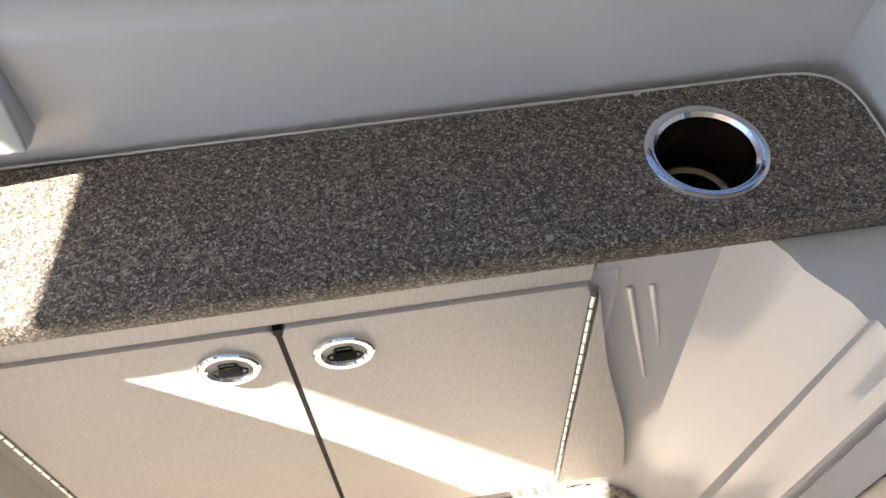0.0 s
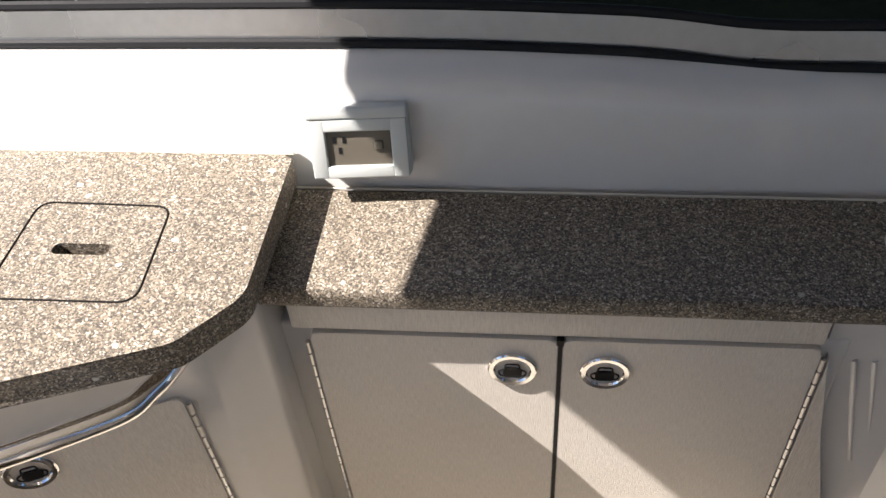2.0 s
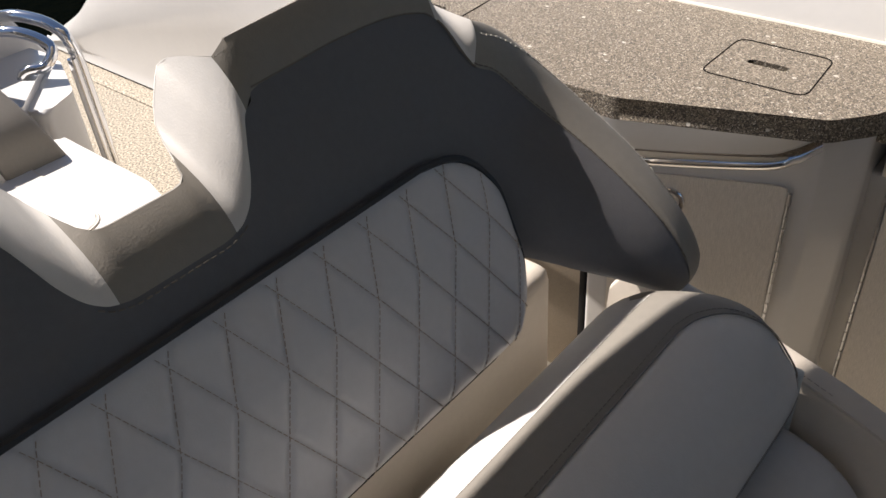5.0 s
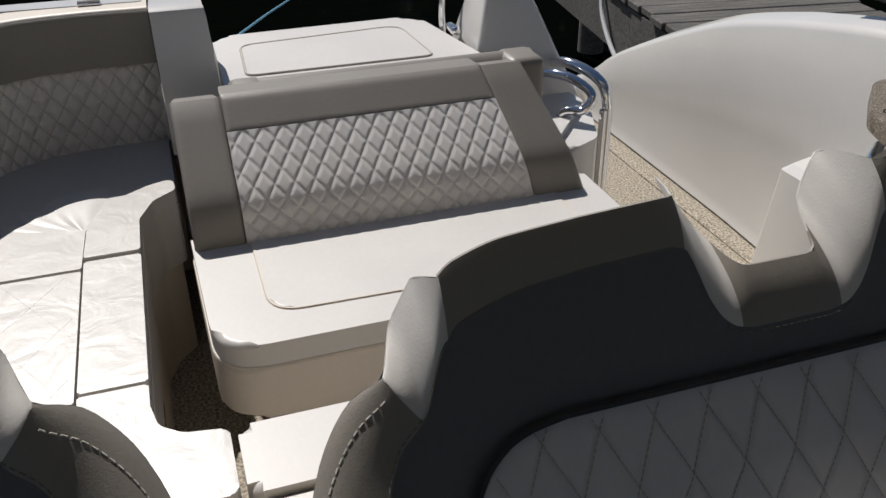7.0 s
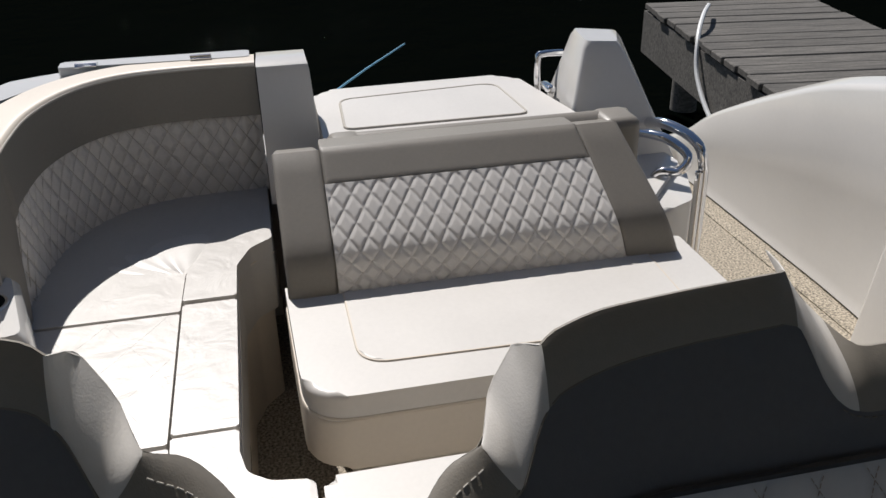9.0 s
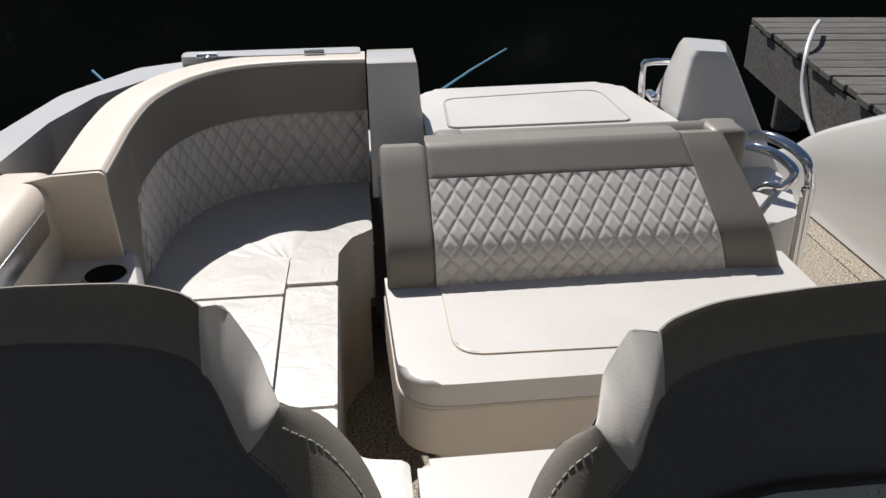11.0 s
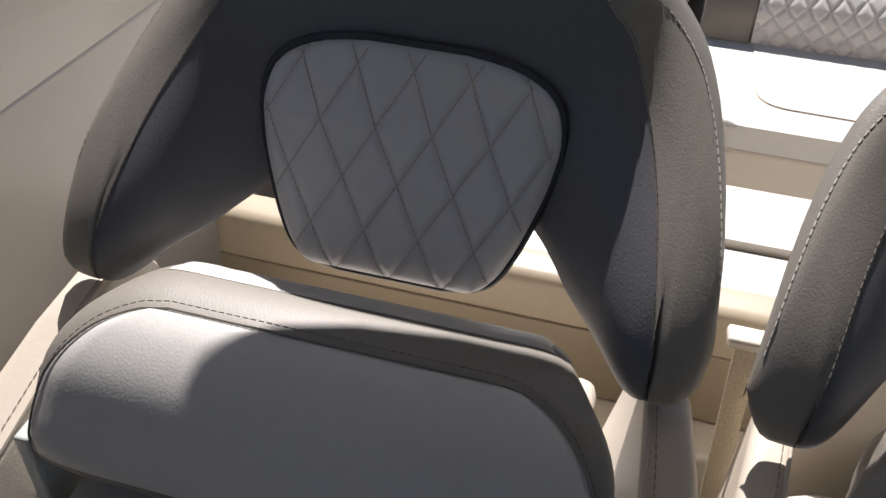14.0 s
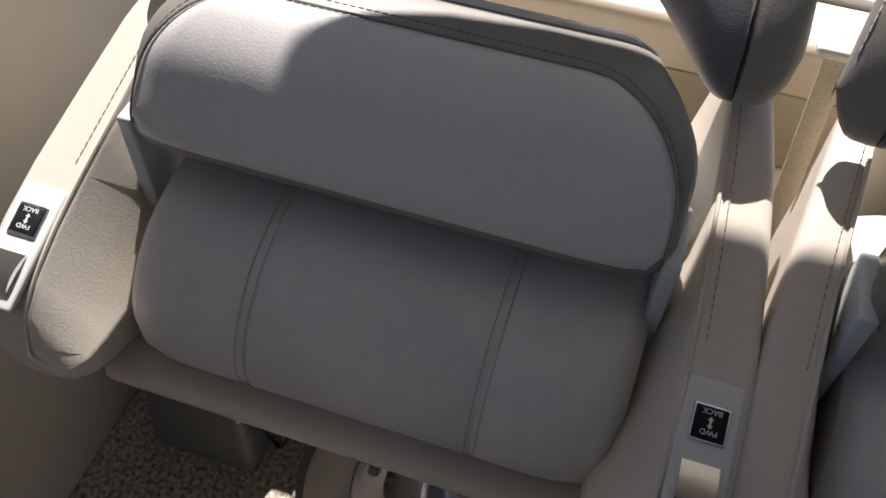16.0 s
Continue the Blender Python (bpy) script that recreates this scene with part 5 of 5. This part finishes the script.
cushion("seat_field", [(-1.536, -1.283), (-1.39, -1.279), (-1.285, -1.236), (-1.232, -1.15), (-1.222, -1.03), (-0.95, -1.03), (-0.95, -1.66), (-1.536, -1.66)], [0.004, 0.05, 0.06, 0.05, 0.02, 0.02, 0.02, 0.004], 0.38, SEAT - 0.002, 0.032, WORN, lounge, "cream seat cushion with faint stitching")
cushion("front_roll", [(-2.047, -1.152), (-2.047, -1.277), (-2.20, -1.272), (-2.32, -1.218), (-2.385, -1.125), (-2.41, -1.06), (-2.34, -1.055), (-2.29, -1.115), (-2.20, -1.15)], [0.008, 0.004, 0.07, 0.07, 0.05, 0.02, 0.03, 0.06, 0.06], 0.30, SEAT + 0.020, 0.042, WORN, lounge, "cream rolled front edge")
cushion("front_roll", [(-1.553, -1.152), (-1.553, -1.277), (-2.038, -1.277), (-2.038, -1.152)], 0.006, 0.30, SEAT + 0.014, 0.042, WORN, lounge, "cream rolled front edge")
cushion("front_roll", [(-1.543, -1.152), (-1.543, -1.277), (-1.39, -1.273), (-1.28, -1.228), (-1.225, -1.145), (-1.215, -1.024), (-1.375, -1.024), (-1.388, -1.10), (-1.42, -1.14), (-1.48, -1.152)], [0.008, 0.004, 0.06, 0.06, 0.06, 0.02, 0.02, 0.05, 0.04, 0.04], 0.30, SEAT + 0.014, 0.042, WORN, lounge, "cream rolled front edge")
part("front_face", prism(rounded([(-2.36, -1.063), (-2.29, -1.125), (-2.20, -1.16), (-1.48, -1.162), (-1.42, -1.15), (-1.395, -1.11), (-1.383, -1.03), (-1.20, -1.03), (-1.20, -1.70), (-2.36, -1.70)], [0.01, 0.05, 0.05, 0.05, 0.04, 0.04, 0.02, 0, 0, 0]), 0.0, 0.42, 0.0), VINYL_WARM, lounge, "cream lounge base")
part("roll_welt", tube(spline([(-2.345, -1.054, 0.470), (-2.29, -1.1135, 0.470), (-2.20, -1.149, 0.470), (-1.90, -1.1515, 0.470), (-1.55, -1.1515, 0.470), (-1.48, -1.1505, 0.470), (-1.42, -1.1385, 0.470), (-1.387, -1.099, 0.470), (-1.375, -1.026, 0.470)], 6), 0.0028, 6), VINYL_WARM, lounge)
part("latch_plate", box(-1.80, -1.70, -1.164, -1.155, 0.24, 0.34, 0.004), CHROME, lounge, "steel latch on the lounge base")
part("latch_plate", box(-1.66, -1.62, -1.166, -1.152, 0.18, 0.25, 0.006), BLACK, lounge)
# faint diamond stitching of the fields
for x0, x1 in ((-2.02, -1.565), (-1.535, -1.16)):
    bits = []
    for fam in (1, -1):
        for k in range(-60, 60):
            pts = []
            for i in range(60):
                x = x0 + (x1 - x0) * i / 59
                y = (k * 0.13) + fam * (x + 1.8) * 0.62 - 1.45
                if -1.64 < y < -1.295:
                    pts.append((x, y, SEAT - 0.0023))
            if len(pts) > 4:
                bits.append(tube(pts, 0.0006, 4))
    part("field_stitching", merge(*bits), VINYL, lounge)
# folds of loose vinyl in the corner
def folds(u, v):
    """Wrinkles that fan out from the end of the front roll."""
    r, a = 0.02 + 0.27 * u, radians(158 + 95 * v)
    x, y = -2.19 + r * math.cos(a), -1.27 + r * math.sin(a)
    fade = math.sin(math.pi * u) ** 0.7 * math.sin(math.pi * v) ** 0.5
    wave = math.sin(v * 19 + 2.4 * math.sin(v * 7 + 1.0) + 2.5 * u) * 0.5 + 0.5
    return (x, y, SEAT - 0.004 + fade * (0.005 + 0.010 * wave ** 1.5 * (0.6 + 0.4 * math.sin(v * 5 + 2 * u))))


part("vinyl_folds", patch(folds, 30, 90), VINYL, lounge, "loose wrinkled vinyl in the seat corner")

athw = thing("aft_facing_seat", "cream seat cushions across the boat behind the helm seats", "seat")
cushion("front_roll", [(-1.375, -1.012), (-1.375, 0.0), (-1.21, 0.0), (-1.21, -1.012)], 0.03, 0.30, SEAT + 0.014, 0.044, VINYL, athw, "cream rolled front edge")
cushion("seat_field", [(-1.20, -1.012), (-1.20, 0.0), (-0.93, 0.0), (-0.93, -1.012)], 0.02, 0.30, SEAT, 0.02, VINYL, athw)
part("base", box(-1.34, -0.88, -1.01, 0.0, 0.0, 0.32, 0.01), VINYL_WARM, athw)
part("backrest", box(-0.93, -0.86, -1.70, 0.0, 0.0, 0.64, 0.02, 3), BEIGE, athw, "cream back panel")

part("recess_panel", box(-0.862, -0.855, -1.690, -0.873, 0.449, 0.569, 0.002), TAN, athw, "tan panel in the recess behind the helm seats")
part("recess_ledge", box(-0.862, -0.79, -1.690, -0.873, 0.0, 0.447, 0.012), GEL_CREAM, athw, "cream moulded ledge below the recess")

# cup holder shelf and starboard coaming
SH = 0.66
shelf = thing("lounge_shelf", "white moulded shelf with a dark cup holder", "shelf")
part("body", loft([rounded([Vector(p) for p in q], 0.02, 3) for q in (
    [(-1.70, -1.515, 0.0), (-2.02, -1.60, 0.0), (-2.02, -1.92, 0.0), (-1.70, -1.92, 0.0)],
    [(-1.73, -1.525, SH - 0.02), (-2.0, -1.60, SH - 0.02), (-2.02, -1.92, SH - 0.02), (-1.70, -1.92, SH - 0.02)],
    [(-1.74, -1.54, SH), (-1.99, -1.61, SH), (-2.01, -1.91, SH), (-1.71, -1.91, SH)])]), GEL, shelf)
part("cup_ring", lathe([(0.050, 0.0), (0.048, 0.004), (0.041, 0.003), (0.039, 0.0), (0.0, 0.0005)], (-1.872, -1.640, SH), 32), STEEL, shelf)
# shaded hole painted as a near-black disc on the solid shelf
part("cup_well", lathe([(0.0, 0.0), (0.044, 0.0), (0.043, 0.0042), (0.0, 0.0035)], (-1.872, -1.640, SH), 32), DARK, shelf)

gun = part("gunwale", prism(rounded([(-1.62, -1.90), (-2.30, -1.84), (-2.52, -1.78), (-2.70, -1.66), (-2.79, -1.46), (-2.79, -1.05), (-2.87, -1.05), (-2.87, -1.60), (-2.81, -1.73), (-2.55, -1.88), (-1.80, -2.02), (-1.62, -2.02)], [0.02, 0.1, 0.1, 0.1, 0.1, 0.01, 0.01, 0.03, 0.06, 0.2, 0.1, 0.02]), 0.0, 0.872, 0.012, 3, True), GEL)
tagged(gun, "white moulded starboard gunwale", "gunwale", kind="structure")
hatch = thing("gunwale_hatch", "white hinged hatch lid on the gunwale", "hatch")
part("lid", prism(rounded([(-2.79, -1.06), (-2.87, -1.06), (-2.875, -1.60), (-2.81, -1.60)], 0.01), 0.874, 0.900, 0.005), GEL, hatch)
for y in (-1.20, -1.52):
    part("hinge", merge(box(-2.825, -2.785, y - 0.03, y + 0.03, 0.900, 0.906, 0.002), tube([(-2.80, y - 0.03, 0.906), (-2.80, y + 0.03, 0.906)], 0.007, 8)), CHROME, hatch, "polished steel hinge")

wall_s = part("wall_starboard", merge(box(-1.92, 1.5, -2.02, -1.842, 0.0, 0.86, 0.01), box(-1.30, 1.5, -2.02, -1.845, 0.80, 1.02, 0.03)), GEL_CREAM)
tagged(wall_s, "cream moulded starboard side wall beside the helm", "wall", kind="structure")

# coaming with the loudspeaker
coam = thing("speaker_pod", "white moulded coaming pod with a beige pad", "speaker pod")
oc = [(-0.60, 0.96), (-1.55, 0.83), (-1.625, 0.86), (-1.645, 0.96), (-1.57, 1.07), (-1.36, 1.20), (-0.60, 1.24)]
bm = prism([(x, z) for x, z in rounded(oc, [0.02, 0.02, 0.03, 0.05, 0.1, 0.1, 0.02])], -0.08, 0.03, 0.012, 3)
bmesh.ops.transform(bm, matrix=Matrix(((1, 0, 0, 0), (0, 0, 1, -1.87), (0, 1, 0, 0), (0, 0, 0, 1))), verts=bm.verts)
part("body", bm, GEL_CREAM, coam)
ip = [(-1.03, 1.02), (-1.10, 0.985), (-1.54, 0.905), (-1.60, 0.925), (-1.605, 0.96), (-1.54, 1.05), (-1.34, 1.16), (-1.03, 1.18)]
bm = prism([(x, z) for x, z in rounded(ip, [0.02, 0.02, 0.03, 0.03, 0.03, 0.08, 0.1, 0.02])], 0.0, 0.034, 0.008, 3)
bmesh.ops.transform(bm, matrix=Matrix(((1, 0, 0, 0), (0, 0, 1, -1.87), (0, 1, 0, 0), (0, 0, 0, 1))), verts=bm.verts)
part("pad", bm, VINYL_WARM, coam, "beige vinyl inset pad")
for x, z in ((-1.01, 1.005), (-1.545, 0.868)):
    part("screw", lathe([(0.0, 0.004), (0.008, 0.003), (0.009, 0.0)], (x, -1.838, z), 12, Matrix.Rotation(radians(-90), 4, "X")), STEEL, coam)
spk = thing("loudspeaker", "round grey mesh loudspeaker in a chromed ring", "loudspeaker")
SP = Vector((-1.23, -1.828, 1.07))
ry = Matrix.Rotation(radians(-90), 4, "X")
part("ring", lathe([(0.090, -0.03), (0.088, 0.0), (0.083, 0.012), (0.074, 0.012), (0.070, 0.0)], SP, 48, ry), CHROME, spk)
part("grille", lathe([(0.071, -0.004), (0.055, 0.006), (0.03, 0.009), (0.0, 0.010)], SP, 40, ry), MESH_GRILL, spk, "dark grey mesh grille")
for k in range(6):
    a = k * math.pi / 3 + 0.3
    d = Vector((math.cos(a), 0, math.sin(a)))
    e = Vector((-math.sin(a), 0, math.cos(a)))
    part("grille_rib", tube(spline([SP + d * 0.022 + Vector((0, 0.010, 0)), SP + d * 0.05 + e * 0.012 + Vector((0, 0.010, 0)), SP + d * 0.072 + Vector((0, 0.006, 0))], 4), 0.006, 6), CHROME, spk)
part("cap", lathe([(0.024, 0.006), (0.020, 0.014), (0.0, 0.016)], SP, 24, ry), CHROME, spk)

# cushion beside the lounge, with a bar of print on its side
side = thing("side_bolster", "cream side cushion with a silver print on its face", "cushion")
part("cushion", box(-2.05, -1.45, -1.90, -1.745, 0.60, 0.85, 0.045, 5), VINYL_WARM, side)
part("print_bar", box(-1.90, -1.58, -1.747, -1.7425, 0.755, 0.81, 0.002), STEEL, side, "silver bar of print")

# zipped canvas strap and fittings between the seats
strap = thing("zip_strap", "tan zipped canvas strap between the helm seats", "strap")
part("strap", loft([[Vector((x, y - 0.012, z)), Vector((x, y + 0.012, z)), Vector((x - 0.004, y + 0.012, z)), Vector((x - 0.004, y - 0.012, z))] for x, y, z in ((-0.652, -0.998, 0.79), (-0.65, -0.984, 0.61), (-0.65, -0.970, 0.45), (-0.65, -0.957, 0.24), (-0.65, -0.95, 0.0))]), ZIP, strap)
part("cap", box(-0.665, -0.64, -1.02, -0.97, 0.785, 0.797, 0.004), GEL_CREAM, strap)

# ropes, dock and hose
for name, pts, m in (("mooring_rope", [(-2.95, -0.84, 0.70), (-3.6, -0.61, 0.615), (-4.5, -0.295, 0.481)], ROPE_BLUE), ("mooring_rope", [(-2.7, -1.75, 0.80), (-3.0, -1.92, 0.82)], ROPE_BLUE)):
    r = thing(name, "thin blue mooring rope over the water", "rope")
    part("rope", tube(pts, 0.004, 6), m, r)

dock = thing("dock", "weathered grey plank dock beside the boat", "dock", kind="structure")
dm = Matrix.Translation((-4.42, 1.88, 0)) @ Matrix.Rotation(radians(172), 4, "Z")
part("fascia", tilted(box(-1.0, 2.42, 0.03, 0.09, -0.30, 0.04), dm), WOOD, dock, "weathered edge board", smooth=False)
for x in (0.6, 2.2):
    part("pile", tilted(merge(tube([(x, -0.25, -1.2), (x, -0.25, 0.02)], 0.11, 14)), dm), WOOD, dock)
pm = None
for i in range(17):
    x = -0.9 + i * 0.195
    if pm is None:
        pm = bpy.data.meshes.new("plank")
        b = box(0, 0.185, -1.30, 0.10, 0.0, 0.045, 0.006, 1)
        b.to_mesh(pm)
        b.free()
        pm.materials.append(WOOD)
    ob = new("plank", pm)
    ob.parent = dock
    ob.matrix_world = dm @ Matrix.Translation((x, random.uniform(-0.02, 0.02), 0.055 + random.uniform(-0.004, 0.004)))
hose = thing("water_hose", "pale grey hose hanging over the dock edge", "hose")
part("hose", tube(spline([(-6.2, 2.35, 0.19), (-5.85, 2.12, 0.20), (-5.6, 1.96, 0.10), (-5.4, 1.88, -0.12), (-5.05, 1.84, -0.33), (-4.6, 1.84, -0.42), (-4.2, 1.88, -0.40)], 8), 0.016, 8), HOSE, hose)

foot = thing("foot_rest", "dark grey foot rest on the floor by the helm seat", "foot rest")
part("body", loft([rounded([Vector(p) for p in q], 0.02, 3) for q in (
    [(-0.36, -1.775, 0.0), (-0.36, -1.59, 0.0), (-0.58, -1.59, 0.0), (-0.58, -1.775, 0.0)],
    [(-0.38, -1.765, 0.16), (-0.38, -1.60, 0.12), (-0.58, -1.60, 0.26), (-0.58, -1.765, 0.30)])]), MESH_GRILL, foot)
